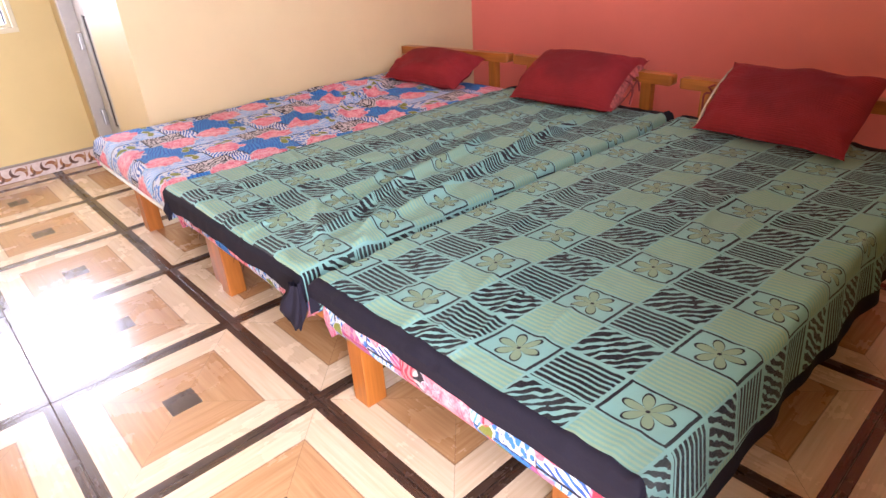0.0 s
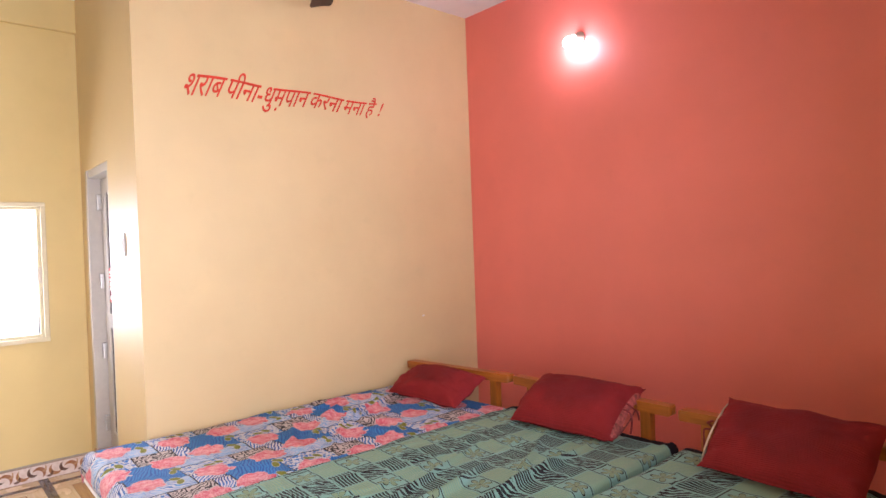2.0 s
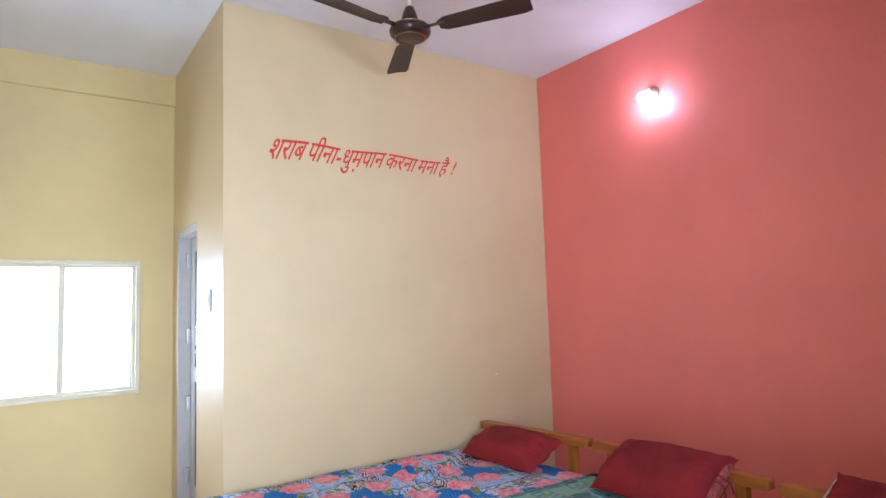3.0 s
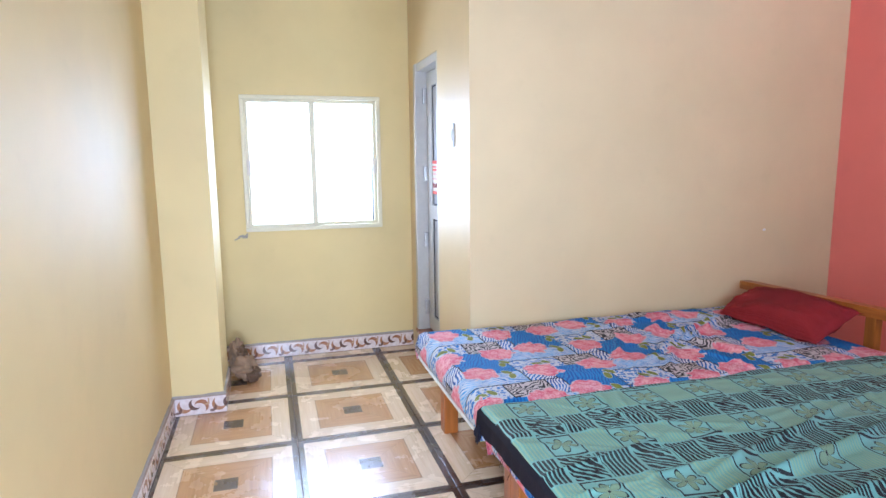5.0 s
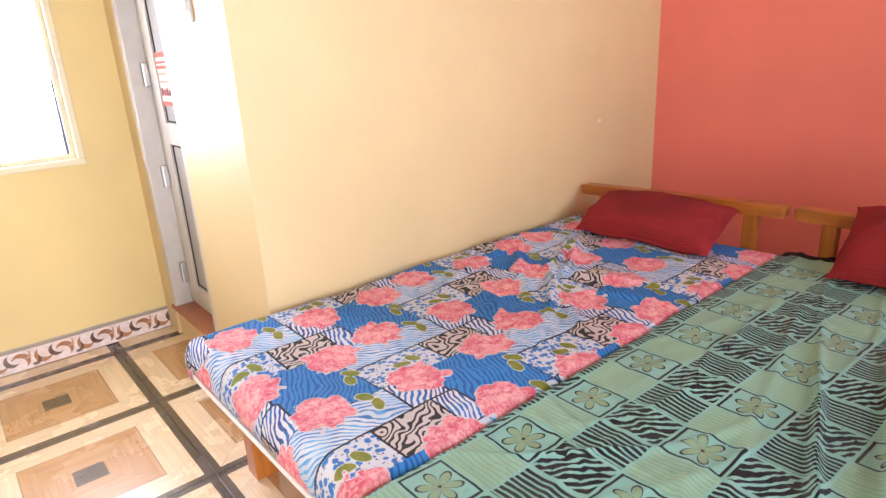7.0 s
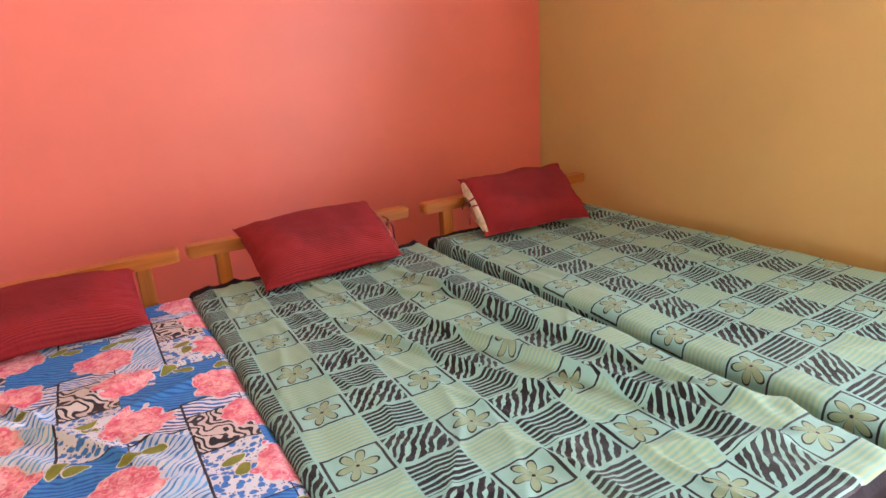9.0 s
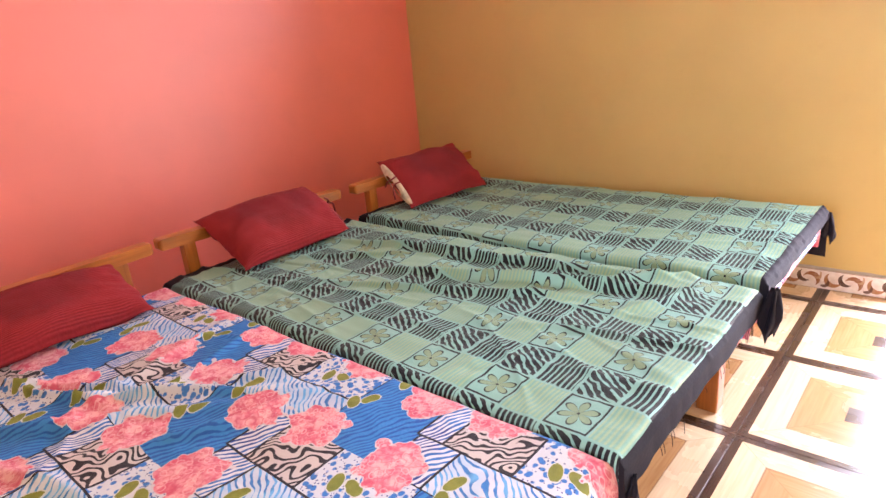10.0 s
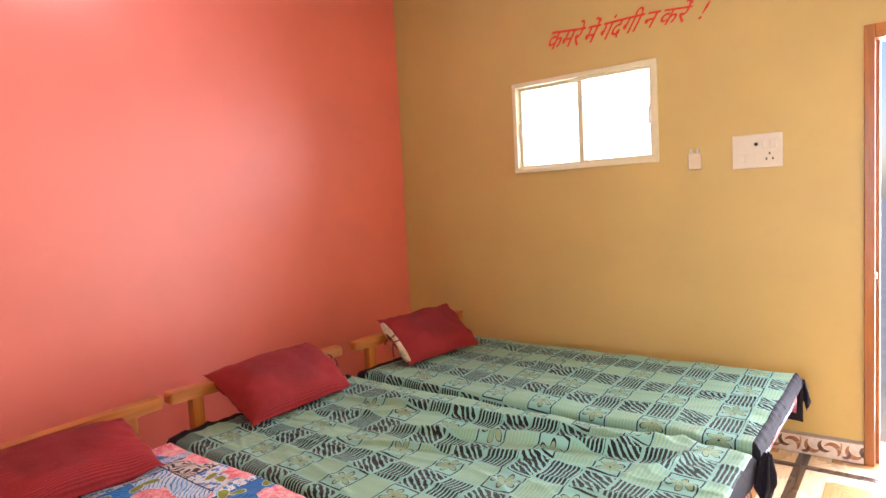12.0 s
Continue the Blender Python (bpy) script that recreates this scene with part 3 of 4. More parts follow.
for a, b in ((lz0 + 0.1, 0.93), (1.02, lz1 - 0.09)):
    part("door_panel", block(lx0 + 0.11, ly + 0.012, a, lx1 - 0.11, ly + 0.02, b, bevel=0.002), PVC_GREY, leaf, "grey inset panel")
    bm = bmesh.new()
    slab(bm, lx0 + 0.112, ly + 0.008, a + 0.004, lx0 + 0.118, ly + 0.013, b - 0.004)
    slab(bm, lx0 + 0.118, ly + 0.008, b - 0.010, lx1 - 0.118, ly + 0.013, b - 0.004)
    slab(bm, lx0 + 0.118, ly + 0.008, a + 0.004, lx1 - 0.118, ly + 0.013, a + 0.010)
    part("panel_gasket", bm, DARK_HOLE, leaf, "black rubber edge")
for z in (0.32, 0.78, 1.22, 1.72):
    bm = block(D1[0] + 0.040, YD + 0.045, z - 0.05, D1[0] + 0.075, YD + 0.073, z + 0.05, bevel=0.006)
    part("hinge", bm, STEEL, door, "dull steel hinge")
notice = part("notice", block(lx0 + 0.150, ly - 0.004, 1.095, lx0 + 0.345, ly - 0.001, 1.305), SWITCH, leaf, "white printed notice with red bars")
for a, w in ((1.295, 0.019), (1.266, 0.009), (1.247, 0.012), (1.221, 0.004), (1.190, 0.004), (1.104, 0.017)):
    part("notice_bar", block(lx0 + 0.151, ly - 0.006, a - w / 2, lx0 + 0.344, ly - 0.004, a + w / 2), RED_PAINT, notice)
for i in range(6):
    x = lx0 + 0.160 + 0.031 * i
    part("notice_mark", block(x, ly - 0.006, 1.135, x + 0.018, ly - 0.004, 1.165 - 0.006 * (i % 2)), TIE, notice)
bm = block(D1[0], YD - 0.012, D1[2] - 0.02, D1[1], YD + T, D1[2], bevel=0.004)
part("door_sill", bm, TERRACOTTA, door, "terracotta tiled raised sill")

# entrance: a varnished frame without a leaf in view
entry = setting(thing("door_2", "", ""), "open entrance with a brown varnished wooden frame")
for y0, y1 in ((D2[1] - 0.042, D2[1]), (D2[0], D2[0] + 0.042)):
    bm = block(XE - 0.012, y0, 0.0, XE + 0.10, y1, D2[3], bevel=0.004)
    jamb = part("door_jamb", bm, JAMB, entry)
    s = -1 if y1 == D2[1] else 1
    edge = y0 if s < 0 else y1
    part("door_stop", block(XE + 0.036, min(edge, edge + s * 0.016), 0.0, XE + 0.095, max(edge, edge + s * 0.016), D2[3] - 0.066, bevel=0.003), JAMB, jamb)
    if s < 0:
        bm = lathe([(0.0, 0.006), (0.012, 0.005), (0.016, 0.002), (0.016, -0.004)], 20, "y")
        latch = part("latch_keeper", bm, STEEL, jamb, "worn steel latch keeper", True)
        latch.location = (XE + 0.012, y0 - 0.003, 0.90)
part("door_head", block(XE - 0.012, D2[0] + 0.042, D2[3] - 0.065, XE + 0.10, D2[1] - 0.042, D2[3], bevel=0.004), TEAK_Y, entry)


# ---- beds ----
def single_bed(x0, x1, y_head, y_foot, z_head, deck, near=0.012, inset=0.012, back=0.0, tilt=0.0):
    """A low single bed frame of varnished wood: legs, rails, deck, two head posts and a headboard rail."""
    bed = thing("single_bed", "low orange varnished wooden bed frame with a simple headboard rail", "bed", (0, 0, 0), "row of single beds")
    L = 0.07
    for x, d in ((x0 + near, -0.02), (x1 - inset - L, back)):
        part("leg", block(x, y_foot + d, 0.0, x + L, y_foot + d + L, deck - 0.018, bevel=0.005), TEAK_Z, bed)
        part("leg", block(x, y_head - L, 0.0, x + L, y_head, deck - 0.018, bevel=0.005), TEAK_Z, bed)
    part("foot_rail", block(x0 + 0.05 + L, y_foot + 0.012, 0.19, x1 - 0.012, y_foot + 0.047, deck - 0.018, bevel=0.004), TEAK, bed)
    part("head_rail", block(x0 + 0.012 + L, y_head - 0.047, 0.19, x1 - 0.012 - L, y_head - 0.012, deck - 0.018, bevel=0.004), TEAK, bed)
    for x in (x0 + 0.025, x1 - 0.060):
        part("side_rail", block(x, y_foot + L, 0.19, x + 0.035, y_head - L, deck - 0.018, bevel=0.004), TEAK_Y, bed)
    part("deck", block(x0 + 0.005, y_foot - 0.02, deck - 0.018, x1 - 0.005, y_head - 0.01, deck, bevel=0.002), PLY, bed, "plain plywood deck")
    for x in (x0 + 0.088, x1 - 0.143):
        part("head_post", block(x, y_head - 0.045, deck, x + 0.050, y_head - 0.003, z_head - 0.045 + tilt * (x - (x0 + x1) / 2), bevel=0.004), TEAK_Z, bed)
    bm = block(x0 - 0.008, y_head - 0.052, z_head - 0.045, x1 + 0.008, y_head + 0.004, z_head)
    ends = [e for e in bm.edges if abs(e.verts[0].co.x - e.verts[1].co.x) < 1e-5]
    bmesh.ops.bevel(bm, geom=ends, offset=0.014, segments=3, profile=0.5, affect="EDGES")
    for v in bm.verts:
        v.co.z += tilt * (v.co.x - (x0 + x1) / 2)
    part("headboard_rail", bm, TEAK, bed)
    return bed


BEDS = ((0.055, 0.948, -0.645), (0.988, 1.888, -0.640), (1.956, 2.880, -0.680))
FOOT, BED_TOP = -2.455, 0.472
for (x0, x1, yh), (head, deck, near, inset, back, tilt) in zip(BEDS, ((0.632, 0.345, 0.045, -0.006, 0.0, 0.032), (0.643, 0.318, 0.012, 0.030, 0.30, -0.008), (0.650, 0.318, -0.038, 0.20, 0.05, 0.008))):
    single_bed(x0, x1, yh, FOOT, head, deck, near, inset, back, tilt)


def lumps(x, y, seed, scale=3.0):
    return noise.noise((x * scale + seed * 7.3, y * scale - seed * 3.1, seed))


def wrinkles(x, y, seed, along=6.5, across=1.3, turn=0.0):
    """Thin sharp creases wandering one way through cloth, 0 to 1."""
    c, s = math.cos(turn), math.sin(turn)
    p, q = x * c + y * s, y * c - x * s
    p += 0.05 * lumps(x, y, seed + 2.5, 3.0)
    ridge = max(0.0, 1 - abs(noise.noise((p * along + seed, q * across, seed * 1.7))) * 5.5) ** 1.6
    return ridge * max(0.0, 0.35 + 1.3 * lumps(x, y, seed + 7.1, 2.3))


def mattress(x0, x1, y0, y1, z0, z1, material, label, seed, du=0.0, dv=0.0, crease=(), piped=True):
    """A thin stuffed mattress: domed top, rolled edges, flat underside, white piping."""
    root = thing("mattress", label, "mattress", ((x0 + x1) / 2, (y0 + y1) / 2, 0), "mattresses on the beds")
    ox, oy = root.location.x, root.location.y
    R, H = 0.035, z1 - z0
    def profile(s, a, b):
        """Along a to b with rolled sides: place, fall and running length."""
        w = b - a
        total = w + 2 * (H * 0.62)
        d = s * total - H * 0.62
        if d < 0:
            f = min(1, -d / (H * 0.62))
            return a - 0.012 * math.sin(f * math.pi) + (0.012 if f > 0.7 else 0) * (f - 0.7) * 3, f, a + d
        if d > w:
            f = min(1, (d - w) / (H * 0.62))
            return b + 0.012 * math.sin(f * math.pi) - (0.012 if f > 0.7 else 0) * (f - 0.7) * 3, f, b + d - w
        return a + d, 0.0, a + d
    def place(i, j):
        x, fx, _ = profile(i, x0, x1)
        y, fy, _ = profile(j, y0, y1)
        f = max(fx, fy)
        inx, iny = min(x - x0, x1 - x), min(y - y0, y1 - y)
        edge = min(1, max(0, min(inx, iny)) / R)
        z = z1 - R * 0.7 * (1 - edge) ** 2 * (0 if f else 1)
        if f:
            z = z1 - R * 0.7 - f * (H - R * 0.7)
        else:
            z += 0.008 * lumps(x, y, seed, 2.6) + 0.005 * lumps(x, y, seed + 4, 7)
            z += piped * (0.016 * wrinkles(x, y, seed + 1, 5.5, 1.6, 0.6) + 0.010 * wrinkles(x, y, seed + 3, 6.0, 1.8, -0.5)) * edge * (0.25 + 0.75 * math.exp(-((y + 1.45) / 0.42) ** 2))
            for cx, cy, dx, dy, amp, wid in crease:
                t = (x - cx) * dx + (y - cy) * dy
                n = -(x - cx) * dy + (y - cy) * dx + 0.02 * lumps(x, y, seed + 9, 6)
                z += 1.25 * amp * math.exp(-(n / wid) ** 2) * math.exp(-(t / 0.28) ** 2) * edge
        y += (0.006 * lumps(x, 0, seed + 2, 5)) * (1 if y < y0 + 0.1 else 0)
        return (x - ox, y - oy, z)
    def cloth(i, j):
        return (profile(i, x0, x1)[2] + du, profile(j, y0, y1)[2] + dv)
    mesh_grid("ticking", 120, 220, place, material, root, "", {"cloth": cloth})
    part("underside", block(x0 + 0.03 - ox, y0 + 0.03 - oy, z0, x1 - 0.03 - ox, y1 - 0.03 - oy, z0 + 0.02), PIPING, root, "plain white underside")
    if not piped:
        return root
    zp = z0 + 0.12 * H
    o = 0.005
    edge = [(x0 - o, y1 - 0.3), (x0 - o, (y0 + y1) / 2), (x0 - o, y0 + 0.05), (x0 - o + 0.010, y0 - o + 0.010), (x0 + 0.05, y0 - o),
            ((x0 + x1) / 2, y0 - o), (x1 - 0.05, y0 - o), (x1 + o - 0.010, y0 - o + 0.010), (x1 + o, y0 + 0.05), (x1 + o, y1 - 0.3)]
    cord("piping", [(x - ox, y - oy, zp + 0.004 * math.sin(17 * x + 9 * y)) for x, y in edge], 0.0068, PIPING, root, "white corded piping")
    return root


mattress(0.028, 0.966, -2.565, -0.715, 0.346, BED_TOP + 0.004, FLORAL, "blue and white mattress printed with pink peonies", 1,
         crease=((0.45, -1.55, 0.75, -0.66, 0.016, 0.022), (0.30, -1.42, 0.6, -0.8, 0.012, 0.02), (0.62, -1.35, 0.95, 0.3, 0.014, 0.02), (0.5, -1.75, 0.85, -0.5, 0.010, 0.02),
                 (0.36, -1.20, 0.35, -0.94, 0.020, 0.013), (0.44, -1.28, 0.50, -0.87, 0.018, 0.012), (0.55, -1.52, 0.62, -0.78, 0.018, 0.013), (0.28, -1.12, 0.9, -0.44, 0.014, 0.012),
                 (0.70, -1.62, 0.80, -0.60, 0.014, 0.013), (0.62, -1.80, 0.93, -0.36, 0.010, 0.014), (0.80, -1.45, 0.98, 0.2, 0.010, 0.012), (0.22, -1.55, 0.3, -0.95, 0.010, 0.014)))
mattress(0.998, 1.892, -2.552, -0.71, 0.319, BED_TOP - 0.004, FLORAL_WARM, "floral printed mattress under a green bed cover", 2, 0.21, 0.13, piped=False)
mattress(2.000, 2.868, -2.556, -0.74, 0.319, BED_TOP - 0.004, FLORAL_WARM, "red and blue floral mattress under a green bed cover", 3, 0.05, 0.30, piped=False)


def bed_cover(x0, x1, y0, y1, z, drops, label, seed, lay, hems, cotton, folds=(), rough_amp=0.004):
    """A cotton cover laid over a mattress; drops: how far it hangs on the left, right, foot and head; lay: where a flower box lies, the print's
    slant along and across, its stretch; hems: black border at foot, right and head."""
    left, right, foot, head = drops
    R = 0.022
    def bend(d, a, b, da, db):
        """Where the running length d from the cloth's start lies: place across, and fall below the top."""
        if d < 0:
            q = -d
            if q < R * 1.57:
                t = q / R
                return a - R * math.sin(t), R * (1 - math.cos(t))
            return a - R - 0.04 * (q - R * 1.57), R + (q - R * 1.57)
        if d > b - a:
            q = d - (b - a)
            if q < R * 1.57:
                t = q / R
                return b + R * math.sin(t), R * (1 - math.cos(t))
            return b + R + 0.04 * (q - R * 1.57), R + (q - R * 1.57)
        return a + d, 0.0
    wx, wy = left + (x1 - x0) + right, foot + (y1 - y0) + head
    def run(i, j):
        wave = 1 + 0.10 * lumps(i * 3, j * 3, seed + 6, 3)
        dx = i * wx - left
        dy = j * wy - foot
        if dx < 0 or dx > x1 - x0:
            dx = dx * wave if dx < 0 else (x1 - x0) + (dx - (x1 - x0)) * wave
        if dy < 0:
            dy = dy * (1 + 0.14 * lumps(i * 4, 1.0, seed + 8, 2.2))
        return dx, dy
    def place(i, j):
        dx, dy = run(i, j)
        x, fx = bend(dx, x0, x1, left, right)
        y, fy = bend(dy, y0, y1, foot, head)
        f = max(fx, fy)
        zz = z - f
        over = min(1.0, max(0.0, 1 - f / 0.03))
        n = 0.0
        for cx, cy, ang, amp, wid, length in folds:
            c, s = math.cos(ang), math.sin(ang)
            t = (x - cx) * c + (y - cy) * s
            p = -(x - cx) * s + (y - cy) * c + 0.012 * lumps(x, y, seed + cx, 4)
            n += amp * math.exp(-(p / wid) ** 2) * max(0.0, 1 - (t / length) ** 2)
        n += rough_amp * (lumps(x, y, seed, 3.5) + 0.5 * lumps(x * 2.2, y * 0.8, seed + 3, 9))
        n += rough_amp * (1.7 * wrinkles(x, y, seed, 7.0, 1.1, 0.12) + 1.2 * wrinkles(x, y, seed + 5, 8.5, 1.5, -0.45) + 0.8 * wrinkles(x, y, seed + 11, 9.0, 2.0, 1.3))
        zz += n * over
        if fy > 0.02:
            y -= 0.010 * abs(lumps(x, 0.3, seed + 5, 9)) * fy / 0.1 + 0.006
        if fx > 0.02:
            side = -1 if dx < 0 else 1
            x += side * 0.012 * (0.5 + lumps(0.7, y, seed + 5, 7)) * fx / 0.1
        return (x, y, zz)
    def cloth(i, j):
        fx, fy, along, across, kx, ky = lay
        p, q = x0 - left + i * wx - fx, y0 - foot + j * wy - fy
        return ((p - along * q) * kx + A / 2, (q - across * p) * ky + B / 2)
    root = thing("bed_cover", label, "bed cover", (0, 0, 0), "green bed covers")
    i1 = 1 - hems[1] / wx
    j0, j1 = hems[0] / wy, 1 - hems[2] / wy
    def piece(name, ia, ib, ja, jb, nx, ny, material, note):
        sub = lambda f: (lambda i, j: f(ia + (ib - ia) * i, ja + (jb - ja) * j))
        mesh_grid(name, nx, ny, sub(place), material, root, note, {"cloth": sub(cloth)})
    piece("panel", 0, i1, j0, j1, 170, 260, cotton, "")
    piece("foot_hem", 0, 1, 0, j0, 170, 10, BLACK_CLOTH, "plain black hem")
    piece("head_hem", 0, i1, j1, 1, 170, 6, BLACK_CLOTH, "plain black hem")
    if hems[1]:
        piece("side_hem", i1, 1, j0, 1, 8, 260, BLACK_CLOTH, "plain black hem")
    return root


A, B = 0.1365, 0.1115

middle_cover = bed_cover(0.983, 1.897, -2.556, -0.70, BED_TOP + 0.008, (0.15, 0.10, 0.088, 0.03),
          "rumpled green patchwork cotton cover with a black hem", 5, (1.056, -2.220, 0.035, -0.02, 1.026, 1.01), (0.066, 0.0, 0.07), SHEET,
          ((1.30, -1.6, -1.35, 0.008, 0.012, 0.8), (1.45, -1.75, -1.25, 0.024, 0.011, 0.6), (1.62, -1.9, -1.3, 0.040, 0.014, 0.65),
           (1.74, -1.6, -1.42, 0.038, 0.014, 0.8), (1.55, -1.2, -1.1, 0.018, 0.014, 0.4), (1.82, -2.25, -0.9, 0.022, 0.022, 0.28),
           (1.70, -2.38, -0.5, 0.016, 0.02, 0.22), (1.38, -2.2, -1.2, 0.005, 0.016, 0.35), (1.15, -1.3, -1.5, 0.006, 0.014, 0.4)), 0.008)
bed_cover(1.992, 2.878, -2.560, -0.72, BED_TOP + 0.016, (0.12, 0.235, 0.066, 0.02),
          "smooth green patchwork cotton cover hanging over the bed side", 7, (2.538, -2.438, 0.068, 0.035, 0.965, 0.967), (0.064, 0.05, 0.06), SHEET_SHIFTED,
          ((2.3, -2.0, -1.5, 0.006, 0.018, 0.5), (2.12, -1.7, -1.45, 0.010, 0.014, 0.7), (2.6, -1.3, 1.2, 0.006, 0.02, 0.4), (2.45, -1.5, -1.2, 0.006, 0.014, 0.5)), 0.0065)


def loose_threads(cover, x0, x1, y, z, count, seed):
    rng = random.Random(seed)
    for _ in range(count):
        x, d, n = rng.uniform(x0, x1), rng.uniform(0.012, 0.034), rng.uniform(-0.012, 0.012)
        cord("loose_thread", [(x, y + 0.002, z + 0.006), (x + n * 0.4, y - 0.004, z - d * 0.5), (x + n, y - 0.002 + n * 0.4, z - d)], 0.0007, BLACK_CLOTH, cover)


def knotted_corner(x, y, z, label, seed, size=1.0):
    """A bunched black cloth corner that hangs from the cover."""
    def place(i, j):
        a = 2 * math.pi * i
        f = 1 - j
        spread = (0.42 + 0.62 * math.sin(min(1.0, f * 1.25) * 1.45)) * (1 - 0.45 * max(0, f - 0.80) * 5)
        pleat = 1 + 0.26 * math.sin(5 * a + seed + 2.2 * f) + 0.30 * noise.noise((math.cos(a) * 1.3 + seed, math.sin(a) * 1.3, f * 2.2))
        drop = f * (0.132 + 0.020 * math.sin(2 * a + seed) + 0.012 * math.sin(5 * a)) * size
        lean = 0.018 * math.sin(f * 3 + seed)
        return (x + (math.cos(a) * 0.036 * spread * pleat + lean) * size, y + math.sin(a) * 0.026 * spread * pleat * size, z + 0.09 * size - drop)
    ob = mesh_grid("cover_corner", 60, 22, place, BLACK_CLOTH)
    return tagged(ob, label, "cloth")


loose_threads(middle_cover, 1.0, 1.88, -2.588, BED_TOP - 0.076, 16, 4)
knotted_corner(1.925, -2.612, 0.385, "bunched black hem corner hanging between the beds", 2.0)
knotted_corner(2.918, -2.588, 0.375, "black hem corner hanging at the foot of the bed", 5.0, 0.95)
knotted_corner(0.990, -2.590, 0.385, "loose black hem corner at the floral mattress", 9.0, 0.45)


# ---- pillows ----
def pillow(low_left, low_right, top_left, thick, label, open_end, seed):
    """A corded pillow between three of its corners, leaning on the headboard; open_end: +1 right, -1 left, 0 closed."""
    o, r, t = Vector(low_left), Vector(low_right), Vector(top_left)
    ux = (r - o).normalized()
    up = ((t - o) - ux * (t - o).dot(ux))
    W, D = (r - o).length, up.length
    uy = up.normalized()
    uz = ux.cross(uy)
    m = Matrix.Translation((o + r) / 2 + uy * D / 2) @ Matrix((ux, uy, uz)).transposed().to_4x4()
    root = thing("pillow", label, "pillow", (0, 0, 0), "pillows on the beds")
    root.matrix_world = m
    def shell(w, d, h, sgn):
        def place(i, j):
            a, b = 2 * i - 1, 2 * j - 1
            bulge = max(0.0, (1 - abs(a) ** 3.2)) ** 0.5 * max(0.0, (1 - abs(b) ** 2.6)) ** 0.55
            pinch = 1 - 0.085 * (b * b) * (1 - abs(a) ** 6)
            pinch2 = 1 - 0.06 * (a * a) * (1 - abs(b) ** 6)
            n = 0.016 * lumps(a, b, seed + 1, 1.8) + 0.010 * lumps(a, b, seed + 2, 4.5) * (0.3 + abs(a))
            corner = 1 - 0.015 * a ** 4 * b ** 4
            return (a * w / 2 * pinch2 * corner + 0.006 * lumps(a, b, seed + 5, 1.5), b * d / 2 * pinch * corner + 0.010 * lumps(a, b, seed + 6, 2.0), (0.62 if sgn > 0 else -0.30) * h * bulge + n * (1 if bulge > 0.05 else 0.4))
        return place
    for sgn, name in ((1, "cover_front"), (-1, "cover_back")):
        mesh_grid(name, 44, 30, shell(W * 1.02, D * 1.05, thick, sgn), PILLOW, root, "dark red ribbed cotton",
                  {"cloth": lambda i, j: (i * W, j * D)})
    if open_end:
        e = open_end
        def inner(i, j):
            a, b = math.pi * 2 * i, j
            taper = 1 - 0.55 * b * b
            return (e * (W / 2 * 0.93 + b * 0.020), math.cos(a) * D * 0.47 * taper, math.sin(a) * thick * 0.24 * taper)
        mesh_grid("inner_cushion", 28, 8, inner, CUSHION if e < 0 else BROCADE, root, "inner cushion showing at the open end",
                  {"cloth": lambda i, j: (i * 0.5, j * 0.2)})
        ex = e * W * 0.515
        for k in (-1, 1):
            cord("tie", [(ex - e * 0.02, k * 0.02, thick * 0.32), (ex + e * 0.01, k * 0.012, thick * 0.25), (ex + e * 0.018, k * 0.03, 0.0),
                         (ex + e * 0.012, k * 0.045 - 0.02, -thick * 0.25)], 0.004, TIE, root, "thin dark red tie cord")
    return root


pillow((0.225, -0.985, 0.494), (0.812, -0.962, 0.494), (0.250, -0.722, 0.608), 0.138, "dark red ribbed pillow leaning on the headboard", 0, 11)
pillow((1.176, -0.935, 0.500), (1.748, -0.905, 0.504), (1.158, -0.640, 0.664), 0.165, "dark red ribbed pillow with an open tied end", 1, 12)
pillow((2.124, -0.930, 0.508), (2.676, -0.985, 0.512), (2.132, -0.690, 0.718), 0.132, "dark red ribbed pillow with its inner cushion showing", -1, 13)


# ---- on the walls ----
WEST = Matrix(((0, 0, 1, 0), (1, 0, 0, 0), (0, 1, 0, 0), (0, 0, 0, 1)))      # letters facing +x, running to +y
EAST = Matrix(((0, 0, -1, 0), (-1, 0, 0, 0), (0, 1, 0, 0), (0, 0, 0, 1)))    # letters facing -x, running to -y
s1 = lettering("wall_sign", "शराब पीना-धुम़पान करना मना है  !", 0.14, Matrix.Translation((0.003, -1.423, 2.258)) @ WEST,
               "red hand-painted Hindi words on the cream wall")
s1.scale = (1.270 / max(0.01, s1.dimensions.x), 1.0, 1.0)
s2 = lettering("wall_sign", "कमरे में गंदगी न करें   !", 0.128, Matrix.Translation((XE - 0.003, -1.673, 2.262)) @ EAST @ pose(0, 0, 0, 0, 0, -1.0),
               "red hand-painted Hindi words above the small window")
s2.scale = (0.925 / max(0.01, s2.dimensions.x), 1.0, 1.0)

plate = thing("light_switch", "small white single light switch", "switch")
part("plate", block(-0.318, YD - 0.010, 1.375, -0.243, YD, 1.497, bevel=0.004), GREY_PLASTIC, plate)
part("rocker", block(-0.303, YD - 0.015, 1.408, -0.260, YD - 0.0095, 1.466, bevel=0.003), SWITCH, plate)

